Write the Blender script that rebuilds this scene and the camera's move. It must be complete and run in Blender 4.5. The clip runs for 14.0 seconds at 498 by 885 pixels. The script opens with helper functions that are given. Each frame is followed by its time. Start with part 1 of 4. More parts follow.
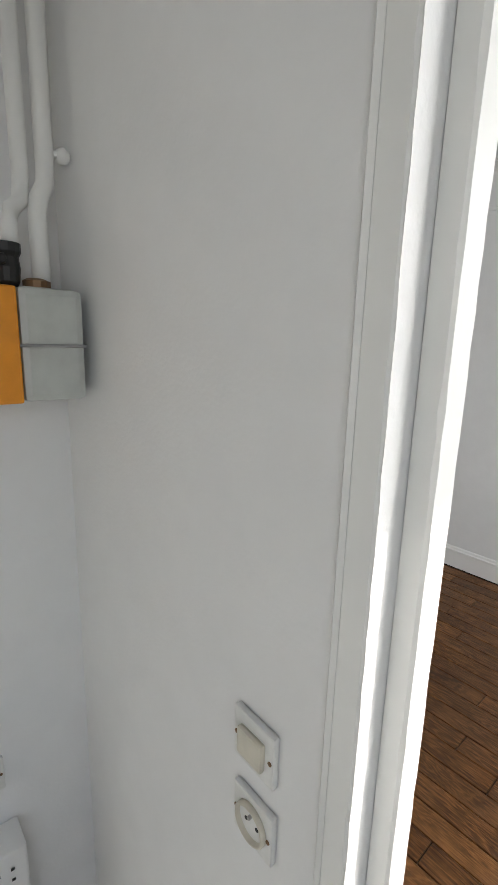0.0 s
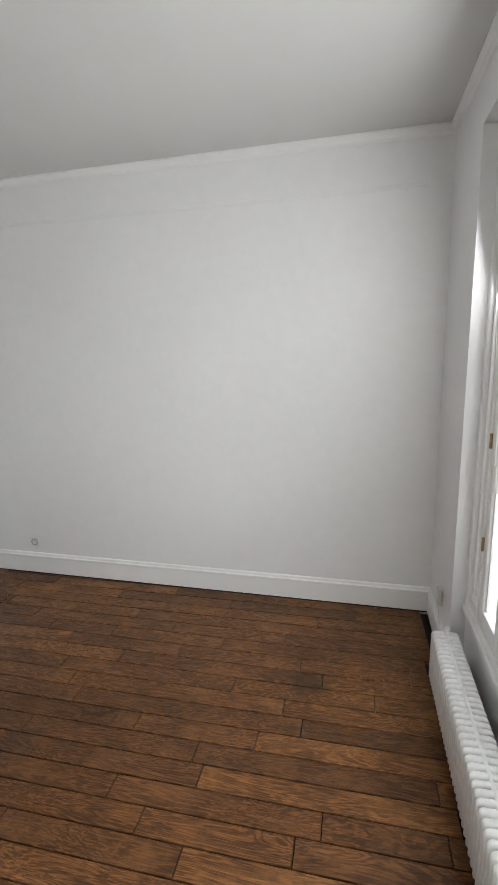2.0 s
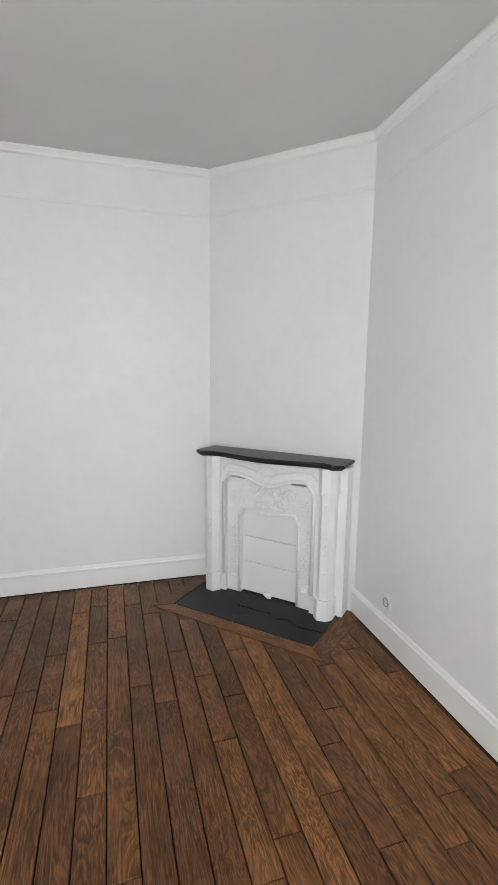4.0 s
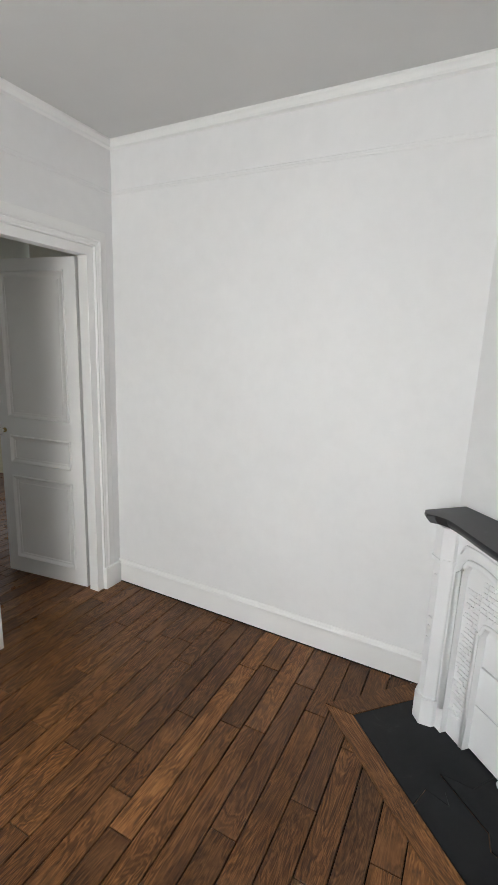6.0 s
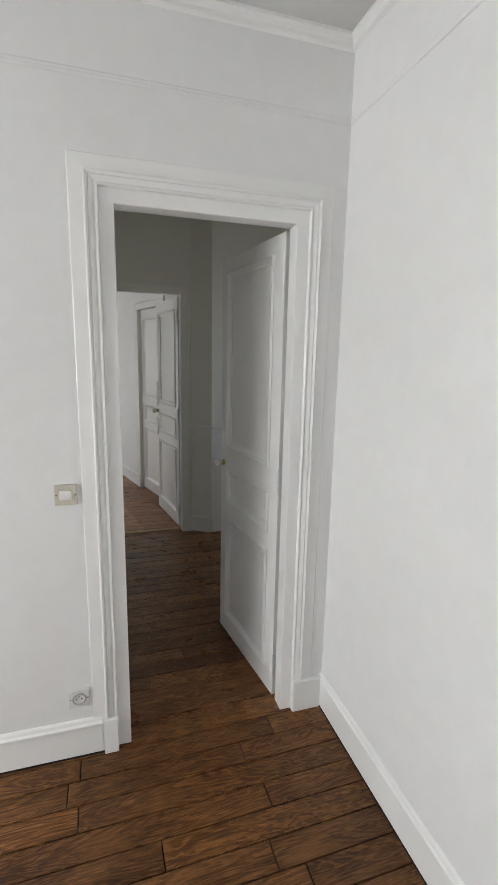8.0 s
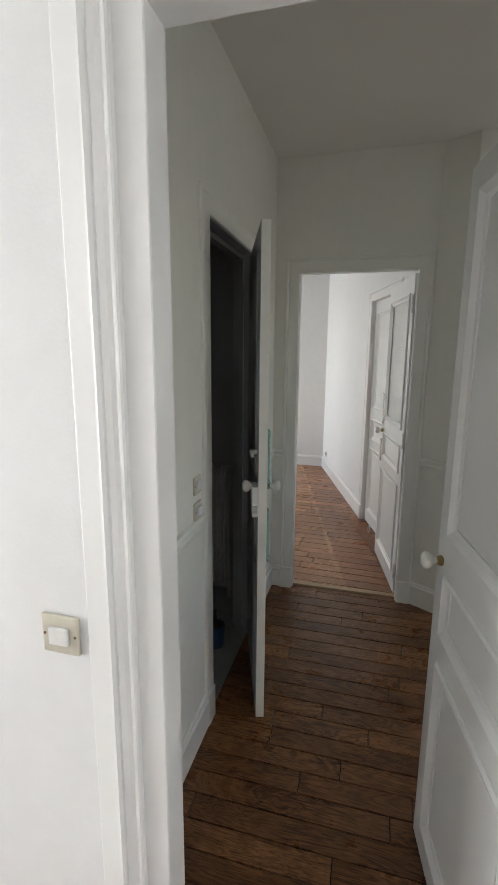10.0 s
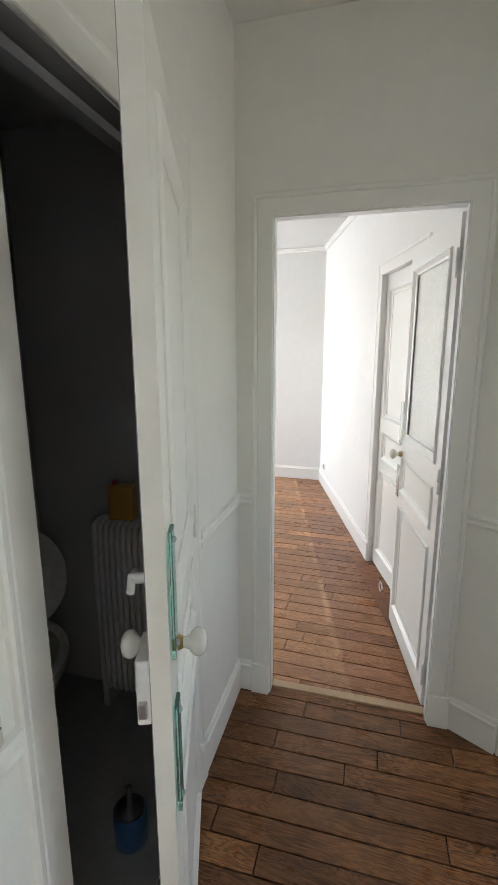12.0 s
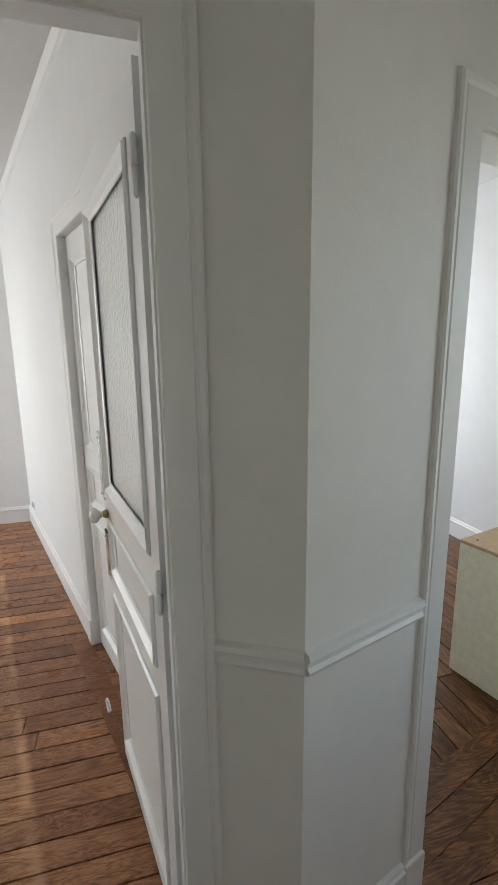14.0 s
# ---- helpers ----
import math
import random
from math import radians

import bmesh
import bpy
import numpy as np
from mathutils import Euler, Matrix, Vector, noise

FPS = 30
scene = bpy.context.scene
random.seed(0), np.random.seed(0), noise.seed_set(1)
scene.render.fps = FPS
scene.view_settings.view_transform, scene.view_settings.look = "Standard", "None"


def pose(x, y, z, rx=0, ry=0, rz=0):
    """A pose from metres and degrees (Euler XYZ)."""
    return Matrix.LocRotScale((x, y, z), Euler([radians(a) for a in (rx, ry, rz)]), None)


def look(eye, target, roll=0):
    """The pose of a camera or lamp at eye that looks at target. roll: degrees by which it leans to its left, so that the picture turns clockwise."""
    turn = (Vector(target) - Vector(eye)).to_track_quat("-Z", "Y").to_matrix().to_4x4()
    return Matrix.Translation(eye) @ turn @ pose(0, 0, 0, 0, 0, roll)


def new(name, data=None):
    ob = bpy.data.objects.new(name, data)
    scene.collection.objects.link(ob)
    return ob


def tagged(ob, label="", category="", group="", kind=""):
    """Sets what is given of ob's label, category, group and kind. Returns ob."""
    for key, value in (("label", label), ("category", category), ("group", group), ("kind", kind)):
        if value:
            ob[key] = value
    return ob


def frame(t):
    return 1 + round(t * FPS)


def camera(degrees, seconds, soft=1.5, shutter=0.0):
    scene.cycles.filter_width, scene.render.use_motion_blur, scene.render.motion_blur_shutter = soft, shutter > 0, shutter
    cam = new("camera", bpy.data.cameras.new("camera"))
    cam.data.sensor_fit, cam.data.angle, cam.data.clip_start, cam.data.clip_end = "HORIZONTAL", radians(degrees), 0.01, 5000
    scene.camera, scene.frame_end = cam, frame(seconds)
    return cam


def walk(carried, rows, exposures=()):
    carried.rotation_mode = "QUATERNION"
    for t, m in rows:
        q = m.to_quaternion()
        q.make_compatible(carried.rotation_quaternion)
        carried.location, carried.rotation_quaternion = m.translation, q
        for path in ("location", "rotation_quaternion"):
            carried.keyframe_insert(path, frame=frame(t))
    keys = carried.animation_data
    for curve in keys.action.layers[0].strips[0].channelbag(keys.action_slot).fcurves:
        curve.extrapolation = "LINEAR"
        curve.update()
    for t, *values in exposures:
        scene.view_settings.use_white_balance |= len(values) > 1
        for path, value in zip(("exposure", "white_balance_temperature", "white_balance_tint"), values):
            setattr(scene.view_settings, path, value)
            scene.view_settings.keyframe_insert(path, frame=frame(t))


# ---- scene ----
cam = camera(57.2, 14.0)
PATH = [
    (0, (-0.308, -0.406, 1.62), (-1.793, 0.863, 1.191), 1.5),
    (0.2, (-0.272, -0.357, 1.615), (-1.625, 1.069, 1.245), 0.4),
    (0.4, (-0.234, -0.319, 1.611), (-1.434, 1.245, 1.272), -0.2),
    (0.5, (-0.185, -0.328, 1.622), (-1.305, 1.297, 1.298), -0.4),
    (0.6, (-0.182, -0.3, 1.613), (-1.194, 1.395, 1.294), -0.5),
    (1, (-0.067, -0.284, 1.606), (-0.764, 1.562, 1.277), -1.2),
    (1.5, (0.007, -0.203, 1.635), (-0.512, 1.691, 1.256), -1.8),
    (1.7, (-0.017, -0.133, 1.651), (-0.494, 1.768, 1.258), -1.5),
    (1.9, (-0.045, -0.033, 1.634), (-0.496, 1.877, 1.249), -1.0),
    (2, (-0.045, 0.028, 1.615), (-0.501, 1.938, 1.241), -1.2),
    (2.5, (-0.145, 0.3, 1.602), (-0.748, 2.171, 1.233), 0.0),
    (3, (-0.173, 0.623, 1.582), (-1.321, 2.22, 1.22), -0.0),
    (3.5, (-0.213, 0.948, 1.536), (-1.804, 2.1, 1.159), 0.2),
    (3.6, (-0.273, 0.962, 1.55), (-1.904, 2.05, 1.154), 0.8),
    (3.7, (-0.303, 1.089, 1.493), (-2.018, 2.045, 1.118), 0.7),
    (5.8, (-1.214, 2.115, 1.646), (-3.014, 1.353, 1.224), 2.6),
    (6, (-1.32, 2.145, 1.645), (-3.053, 1.238, 1.232), 2.1),
    (6.5, (-1.638, 2.124, 1.653), (-3.118, 0.841, 1.251), 1.1),
    (7, (-1.939, 2.075, 1.65), (-3.116, 0.507, 1.254), 1.3),
    (7.5, (-2.298, 1.888, 1.647), (-3.236, 0.163, 1.262), 2.1),
    (8, (-2.622, 1.736, 1.62), (-3.198, -0.144, 1.252), 1.1),
    (8.5, (-2.911, 1.569, 1.675), (-3.035, -0.39, 1.29), 1.2),
    (9, (-2.978, 1.286, 1.602), (-2.768, -0.667, 1.222), 2.2),
    (9.2, (-2.997, 1.14, 1.622), (-2.643, -0.79, 1.238), 2.2),
    (11.3, (-2.969, 0.025, 1.643), (-2.417, -1.86, 1.267), -0.1),
    (11.5, (-2.931, -0.101, 1.649), (-2.402, -1.991, 1.265), -0.1),
    (12, (-2.922, -0.451, 1.636), (-2.416, -2.343, 1.232), -0.1),
    (12.5, (-2.916, -0.722, 1.635), (-2.412, -2.611, 1.213), 0.1),
    (13, (-2.86, -1.02, 1.64), (-2.584, -2.952, 1.206), 0.6),
    (13.5, (-2.941, -1.272, 1.617), (-3.065, -3.217, 1.169), 0.5),
    (14, (-3.135, -1.475, 1.625), (-3.708, -3.346, 1.211), -0.7),
]
walk(cam, [(t, look(eye, target, roll)) for t, eye, target, roll in PATH],
     [(0.0, 0.6), (0.5, 0.30), (1.0, 0.82), (3.0, 0.95), (3.5, 1.1), (6.0, 1.34), (9.0, 1.5), (11.4, 2.62), (12.5, 2.75), (13.0, 2.38), (14.0, 2.2)])

# ---- light ----
SUN = Vector((-1.0, -1.0, -0.83)).normalized()
world = bpy.data.worlds.new("sky")
scene.world = world
world.use_nodes = True
wn = world.node_tree.nodes
sky = wn.new("ShaderNodeTexSky")
sky.sky_type, sky.sun_disc = "NISHITA", False
sky.sun_elevation = math.asin(-SUN.z)
sky.sun_rotation = math.atan2(-SUN.x, -SUN.y)
world.node_tree.links.new(sky.outputs[0], wn["Background"].inputs[0])
wn["Background"].inputs[1].default_value = 0.12
sun = new("sun", bpy.data.lights.new("sun", "SUN"))
sun.data.energy, sun.data.angle, sun.data.color = 4.0, radians(0.5), (1.0, 0.95, 0.88)
sun.matrix_world = look((0, 0, 8), Vector((0, 0, 8)) + SUN)


def window_light(name, eye, target, w, h, power, color=(0.95, 0.98, 1.0)):
    ob = new(name, bpy.data.lights.new(name, "AREA"))
    ob.data.shape, ob.data.size, ob.data.size_y, ob.data.energy = "RECTANGLE", w, h, power
    ob.data.color = color
    ob.matrix_world = look(eye, target)


window_light("main_room_daylight", (0.60, 1.31, 1.45), (-1.5, 1.31, 0.98), 1.78, 2.0, 26, (0.985, 0.995, 0.996))
# fill lamp added at the unseen hall end to brighten the hall
window_light("hall_end_daylight", (-4.97, -1.82, 1.6), (-3.4, -0.25, 1.1), 0.8, 1.2, 0.85, (1.0, 0.965, 0.925))
window_light("far_room_daylight", (0.50, -5.50, 1.5), (-3.0, -5.40, 1.4), 1.1, 1.9, 9.8, (0.90, 0.97, 1.0))
window_light("west_room_daylight", (-4.9, -5.85, 1.5), (-4.9, -3.0, 1.4), 1.2, 1.9, 9.5)
window_light("kitchen_daylight", (0.50, -1.05, 1.6), (-1.5, -1.0, 1.5), 0.9, 1.1, 3.1)

# ---- materials ----


class Mat:
    """A node material with short calls."""

    def __init__(self, name, rough=0.5, metal=0.0, color=(0.8, 0.8, 0.8)):
        self.m = bpy.data.materials.new(name)
        self.m.use_nodes = True
        self.t = self.m.node_tree
        self.b = self.t.nodes["Principled BSDF"]
        self.b.inputs["Roughness"].default_value = rough
        self.b.inputs["Metallic"].default_value = metal
        self.b.inputs["Base Color"].default_value = (*color, 1)

    def node(self, kind, **values):
        n = self.t.nodes.new(kind)
        for k, v in values.items():
            n.inputs[k.replace("_", " ")].default_value = v
        return n

    def link(self, a, b):
        self.t.links.new(a, b)

    def coords(self, sx=1, sy=1, sz=1, random_shift=0.0, space="Object"):
        tc = self.node("ShaderNodeTexCoord")
        mp = self.node("ShaderNodeMapping")
        mp.inputs["Scale"].default_value = (sx, sy, sz)
        self.link(tc.outputs[space], mp.inputs["Vector"])
        if random_shift:
            info = self.node("ShaderNodeObjectInfo")
            mul = self.node("ShaderNodeVectorMath")
            mul.operation = "SCALE"
            mul.inputs[0].default_value = (random_shift, random_shift * 1.7, random_shift * 0.6)
            self.link(info.outputs["Random"], mul.inputs["Scale"])
            self.link(mul.outputs[0], mp.inputs["Location"])
        return mp.outputs[0]

    def noise(self, vec, scale, detail=4.0, rough=0.55, distortion=0.0):
        n = self.node("ShaderNodeTexNoise", Scale=scale, Detail=detail, Roughness=rough, Distortion=distortion)
        self.link(vec, n.inputs["Vector"])
        return n.outputs["Fac"]

    def ramp(self, fac, stops):
        r = self.node("ShaderNodeValToRGB")
        els = r.color_ramp.elements
        while len(els) < len(stops):
            els.new(0.5)
        for e, (p, c) in zip(els, stops):
            e.position, e.color = p, (*c, 1) if len(c) == 3 else c
        self.link(fac, r.inputs["Fac"])
        return r.outputs["Color"]

    def mix(self, fac, a, b, mode="MIX"):
        n = self.node("ShaderNodeMix")
        n.data_type, n.blend_type = "RGBA", mode
        if isinstance(fac, float):
            n.inputs[0].default_value = fac
        else:
            self.link(fac, n.inputs[0])
        for s, v in ((n.inputs[6], a), (n.inputs[7], b)):
            if isinstance(v, tuple):
                s.default_value = (*v, 1)
            else:
                self.link(v, s)
        return n.outputs[2]

    def bump(self, height, strength, distance=0.002):
        n = self.node("ShaderNodeBump", Strength=strength, Distance=distance)
        self.link(height, n.inputs["Height"])
        self.link(n.outputs[0], self.b.inputs["Normal"])

    def base(self, c):
        self.link(c, self.b.inputs["Base Color"])


def paint(name, color, rough=0.55, dirt=0.06, relief=0.25, scale=220.0):
    m = Mat(name, rough)
    v = m.coords(space="Object")
    big = m.noise(v, 1.3, 5)
    fine = m.noise(v, scale, 2)
    dark = tuple(c * (1 - dirt * 2) for c in color)
    m.base(m.ramp(big, [(0.25, dark), (0.6, color)]))
    m.bump(fine, relief, 0.0015)
    return m.m


def fibre_wall(name, color):
    """Painted wall covering with a faint woven relief."""
    m = Mat(name, 0.6)
    v = m.coords()
    big = m.noise(v, 0.9, 5)
    mid = m.noise(v, 14, 4)
    fac = m.mix(0.35, big, mid)
    m.base(m.ramp(fac, [(0.3, tuple(c * 0.93 for c in color)), (0.62, color)]))
    w = m.node("ShaderNodeTexVoronoi", Scale=130.0)
    m.link(v, w.inputs["Vector"])
    m.bump(m.mix(0.5, w.outputs["Distance"], m.noise(v, 300, 2)), 0.3, 0.0012)
    return m.m


def oak(name, dark, mid, light, rough=0.42, shift=40.0, stain=None, band=None):
    """Stained oak: long fibres, cathedral figure, dark pores, worn patches; each board differs."""
    m = Mat(name, rough)
    v = m.coords(1.0, 1.0, 1.0, shift)

    def stretched(x, y, z):
        st = m.node("ShaderNodeMapping")
        st.inputs["Scale"].default_value = (x, y, z)
        m.link(v, st.inputs["Vector"])
        return st.outputs[0]

    warp = m.noise(stretched(2.2, 12.0, 3.0), 0.8, 4, 0.6, 0.9)
    rings = m.node("ShaderNodeMath")
    rings.operation = "MULTIPLY"
    m.link(warp, rings.inputs[0])
    rings.inputs[1].default_value = 85.0
    sn = m.node("ShaderNodeMath")
    sn.operation = "SINE"
    m.link(rings.outputs[0], sn.inputs[0])
    ring = m.node("ShaderNodeMapRange")
    m.link(sn.outputs[0], ring.inputs["Value"])
    ring.inputs["From Min"].default_value = -1.0
    pore = m.noise(stretched(14.0, 230.0, 60.0), 1.0, 4, 0.7)
    tone = m.noise(stretched(1.2, 5.0, 2.0), 1.6, 4, 0.6)
    fig = m.mix(0.44, m.mix(0.58, ring.outputs[0], m.ramp(pore, [(0.32, (0, 0, 0)), (0.68, (1, 1, 1))])), tone)
    wear = m.noise(v, 5.0, 6, 0.7)
    c = m.ramp(fig, [(0.25, dark), (0.50, mid), (0.77, light)])
    c = m.mix(m.ramp(wear, [(0.46, (0, 0, 0)), (0.72, (0.6, 0.6, 0.6))]), c, tuple(a * 0.45 for a in mid))
    pale = m.noise(v, 3.3, 5, 0.7)
    c = m.mix(m.ramp(pale, [(0.52, (0, 0, 0)), (0.74, (0.6, 0.6, 0.6))]), c, light)
    info = m.node("ShaderNodeObjectInfo")
    hue = m.ramp(info.outputs["Random"], [(0.0, (0.70, 0.66, 0.64)), (0.25, (0.86, 0.80, 0.76)), (0.6, (1.0, 0.95, 0.90)), (0.88, (1.14, 1.09, 1.0)), (1.0, (1.42, 1.34, 1.18))])
    c = m.mix(1.0, c, hue, "MULTIPLY")
    if stain:
        geo = m.node("ShaderNodeNewGeometry")
        dist = m.node("ShaderNodeVectorMath")
        dist.operation = "DISTANCE"
        dist.inputs[1].default_value = (*stain, 0)
        m.link(geo.outputs["Position"], dist.inputs[0])
        rag = m.node("ShaderNodeMath")
        rag.operation = "MULTIPLY_ADD"
        m.link(m.noise(geo.outputs["Position"], 14, 3), rag.inputs[0])
        rag.inputs[1].default_value = 0.14
        m.link(dist.outputs["Value"], rag.inputs[2])
        c = m.mix(m.ramp(rag.outputs[0], [(0.13, (0.62, 0.62, 0.62)), (0.20, (0, 0, 0))]), c, tuple(a * 0.2 for a in mid))
    if band:
        # boards beyond an old partition line keep their darker finish; a ragged pale trace marks it
        geo = m.node("ShaderNodeNewGeometry")
        dot = m.node("ShaderNodeVectorMath")
        dot.operation = "DOT_PRODUCT"
        dot.inputs[1].default_value = (band[0], band[1], 0)
        m.link(geo.outputs["Position"], dot.inputs[0])
        off = m.node("ShaderNodeMath")
        off.operation = "MULTIPLY_ADD"
        m.link(m.noise(geo.outputs["Position"], 9, 3), off.inputs[0])
        off.inputs[1].default_value, off.inputs[2].default_value = 0.05, band[2] + 0.475
        add = m.node("ShaderNodeMath")
        m.link(dot.outputs["Value"], add.inputs[0])
        m.link(off.outputs[0], add.inputs[1])
        c = m.mix(m.ramp(add.outputs[0], [(0.50, (0, 0, 0)), (0.512, (0.8, 0.8, 0.8))]), c, m.mix(1.0, c, (0.78, 0.66, 0.62), "MULTIPLY"))
        trace = m.mix(1.0, m.ramp(add.outputs[0], [(0.46, (0, 0, 0)), (0.49, (0.5, 0.5, 0.5)), (0.52, (0, 0, 0))]), m.ramp(m.noise(geo.outputs["Position"], 4, 4), [(0.45, (0, 0, 0)), (0.6, (1, 1, 1))]), "MULTIPLY")
        c = m.mix(trace, c, tuple(a * 1.5 for a in light))
    m.base(c)
    rr = m.ramp(wear, [(0.3, (rough - 0.08,) * 3), (0.8, (rough + 0.18,) * 3)])
    m.link(rr, m.b.inputs["Roughness"])
    m.b.inputs["Specular IOR Level"].default_value = 0.33
    m.bump(m.mix(0.4, pore, ring.outputs[0]), 0.25, 0.001)
    return m.m


def brick_far(name):
    m = Mat(name, 0.85)
    b = m.node("ShaderNodeTexBrick", Scale=1.0)
    b.inputs["Color1"].default_value = (0.62, 0.60, 0.56, 1)
    b.inputs["Color2"].default_value = (0.55, 0.53, 0.50, 1)
    b.inputs["Mortar"].default_value = (0.36, 0.35, 0.33, 1)
    b.inputs["Brick Width"].default_value, b.inputs["Row Height"].default_value, b.inputs["Mortar Size"].default_value = 0.23, 0.075, 0.008
    mp = m.node("ShaderNodeMapping")
    mp.inputs["Rotation"].default_value = (radians(90), 0, 0)
    tc = m.node("ShaderNodeTexCoord")
    m.link(tc.outputs["Object"], mp.inputs["Vector"])
    m.link(mp.outputs[0], b.inputs["Vector"])
    m.base(b.outputs["Color"])
    return m.m


def plain(name, color, rough=0.4, metal=0.0, relief=0.1):
    m = Mat(name, rough, metal)
    v = m.coords()
    n = m.noise(v, 30, 4)
    m.base(m.ramp(n, [(0.3, tuple(c * 0.86 for c in color)), (0.65, color)]))
    m.bump(m.noise(v, 260, 2), relief, 0.0008)
    return m.m


WALL = fibre_wall("white_wall_covering", (0.805, 0.805, 0.805))
WALL_HALL = fibre_wall("hall_white_paint", (0.86, 0.84, 0.765))
# ceiling white is lowered evenly: the weaker light up there is in the colour
CEIL = paint("matt_ceiling_shaded_white", (0.66, 0.66, 0.652), 0.8, 0.03)
CEIL_HALL = paint("hall_ceiling_off_white", (0.80, 0.785, 0.72), 0.8, 0.03)
TRIM = paint("gloss_trim_white", (0.83, 0.83, 0.82), 0.32, 0.02, 0.14, 60)
TRIM_OLD = paint("brushed_trim_white", (0.80, 0.80, 0.78), 0.38, 0.04, 0.25, 45)
TRIM_HALL = paint("hall_trim_off_white", (0.85, 0.835, 0.77), 0.4, 0.03, 0.18, 45)
GREY = paint("grey_paint", (0.38, 0.375, 0.37), 0.6, 0.08)
GREYTRIM = paint("grey_gloss_paint", (0.33, 0.33, 0.335), 0.4, 0.05)
PLASTER = paint("fireplace_white_paint", (0.84, 0.845, 0.85), 0.35, 0.03, 0.5, 90)
OAK = oak("stained_oak_board", (0.034, 0.0135, 0.0052), (0.116, 0.0475, 0.0140), (0.275, 0.130, 0.047), 0.37, stain=(-0.25, 2.05))
OAK_HALL = oak("dark_oak_board", (0.036, 0.0150, 0.0064), (0.185, 0.082, 0.033), (0.33, 0.165, 0.070), 0.30)
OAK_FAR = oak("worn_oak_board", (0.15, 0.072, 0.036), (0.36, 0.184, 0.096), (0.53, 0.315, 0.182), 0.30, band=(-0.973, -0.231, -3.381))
OAK_DOOR = oak("reddish_oak_board", (0.09, 0.034, 0.016), (0.19, 0.078, 0.036), (0.29, 0.13, 0.065), 0.36)
GAP = plain("dark_joint", (0.012, 0.009, 0.007), 0.9)
RAWWOOD = plain("raw_pine", (0.50, 0.36, 0.22), 0.6)
CREAM = plain("cream_laminate", (0.80, 0.77, 0.60), 0.45)
CREAMPL = plain("ivory_plastic", (0.66, 0.62, 0.52), 0.35)
WHITEPL = plain("white_plastic", (0.78, 0.78, 0.76), 0.3)
PORCELAIN = plain("white_porcelain", (0.78, 0.76, 0.70), 0.15, 0.0, 0.02)
BRASS = plain("tarnished_brass", (0.42, 0.31, 0.14), 0.35, 1.0)
STEEL = plain("zinc_steel", (0.45, 0.45, 0.45), 0.35, 1.0)
BLACK = plain("black_rubber", (0.02, 0.02, 0.02), 0.5)
RADW = plain("radiator_enamel", (0.80, 0.80, 0.79), 0.3)
RADG = plain("old_radiator_grey", (0.52, 0.51, 0.50), 0.5)
METERG = plain("meter_grey_paint", (0.52, 0.54, 0.51), 0.35)
ORANGE = plain("orange_paint", (0.80, 0.30, 0.02), 0.4)
COPPER = plain("dull_brown_fitting", (0.22, 0.13, 0.07), 0.45, 0.6)
CAN = plain("ochre_tin", (0.42, 0.22, 0.04), 0.35, 0.3)
RED = plain("red_cap", (0.45, 0.04, 0.03), 0.4)
NAVY = plain("blue_plastic", (0.02, 0.07, 0.16), 0.3)
TILE = plain("grey_floor_tile", (0.34, 0.34, 0.33), 0.4)
ROOFM = plain("zinc_roof", (0.30, 0.32, 0.34), 0.5, 0.3)
ASPHALT = plain("courtyard_paving", (0.22, 0.21, 0.20), 0.85)
BRICK = brick_far("pale_brick")


def marble(name, color, vein, rough):
    m = Mat(name, rough)
    v = m.coords()
    n = m.noise(v, 6, 8, 0.7, 1.2)
    m.base(m.ramp(n, [(0.35, color), (0.62, tuple(c * 1.5 for c in color)), (0.70, vein)]))
    m.b.inputs["Specular IOR Level"].default_value = 0.25
    m.bump(m.noise(v, 90, 3), 0.08, 0.001)
    return m.m


MARBLE = marble("dark_grey_marble", (0.016, 0.0165, 0.018), (0.040, 0.041, 0.044), 0.3)
SLATE = marble("dark_slate", (0.007, 0.0074, 0.0085), (0.020, 0.021, 0.023), 0.36)


def glass(name, rough=0.0, relief=0.0, tint=(0.96, 0.98, 0.97)):
    m = Mat(name, rough, 0.0, tint)
    m.b.inputs["Transmission Weight"].default_value = 1.0
    m.b.inputs["IOR"].default_value = 1.45
    if relief:
        v = m.coords()
        w = m.node("ShaderNodeTexVoronoi", Scale=75.0)
        m.link(v, w.inputs["Vector"])
        m.bump(w.outputs["Distance"], relief, 0.004)
    return m.m


GLASS = glass("clear_glass")
FROST = glass("hammered_glass", 0.22, 0.35, (0.93, 0.94, 0.91))
FROST.node_tree.nodes["Principled BSDF"].inputs["Transmission Weight"].default_value = 0.2
GREENGLASS = glass("thick_green_glass", 0.1, 0.0, (0.50, 0.90, 0.83))
GREENGLASS.node_tree.nodes["Principled BSDF"].inputs["Transmission Weight"].default_value = 0.93
CLEARPLATE = glass("clear_plate_glass", 0.05, 0.0, (0.90, 0.95, 0.93))
SOCKETGREY = plain("grey_socket_face", (0.40, 0.40, 0.39), 0.4)

# ---- mesh helpers ----


def mesh_object(name, bm, material, smooth=False):
    me = bpy.data.meshes.new(name)
    bmesh.ops.recalc_face_normals(bm, faces=bm.faces)
    bm.to_mesh(me)
    bm.free()
    if smooth:
        for p in me.polygons:
            p.use_smooth = True
    me.materials.append(material)
    return new(name, me)


def part(name, bm, material, parent, label="", smooth=False):
    ob = mesh_object(name, bm, material, smooth)
    ob.parent = parent
    if label:
        tagged(ob, label)
    return ob


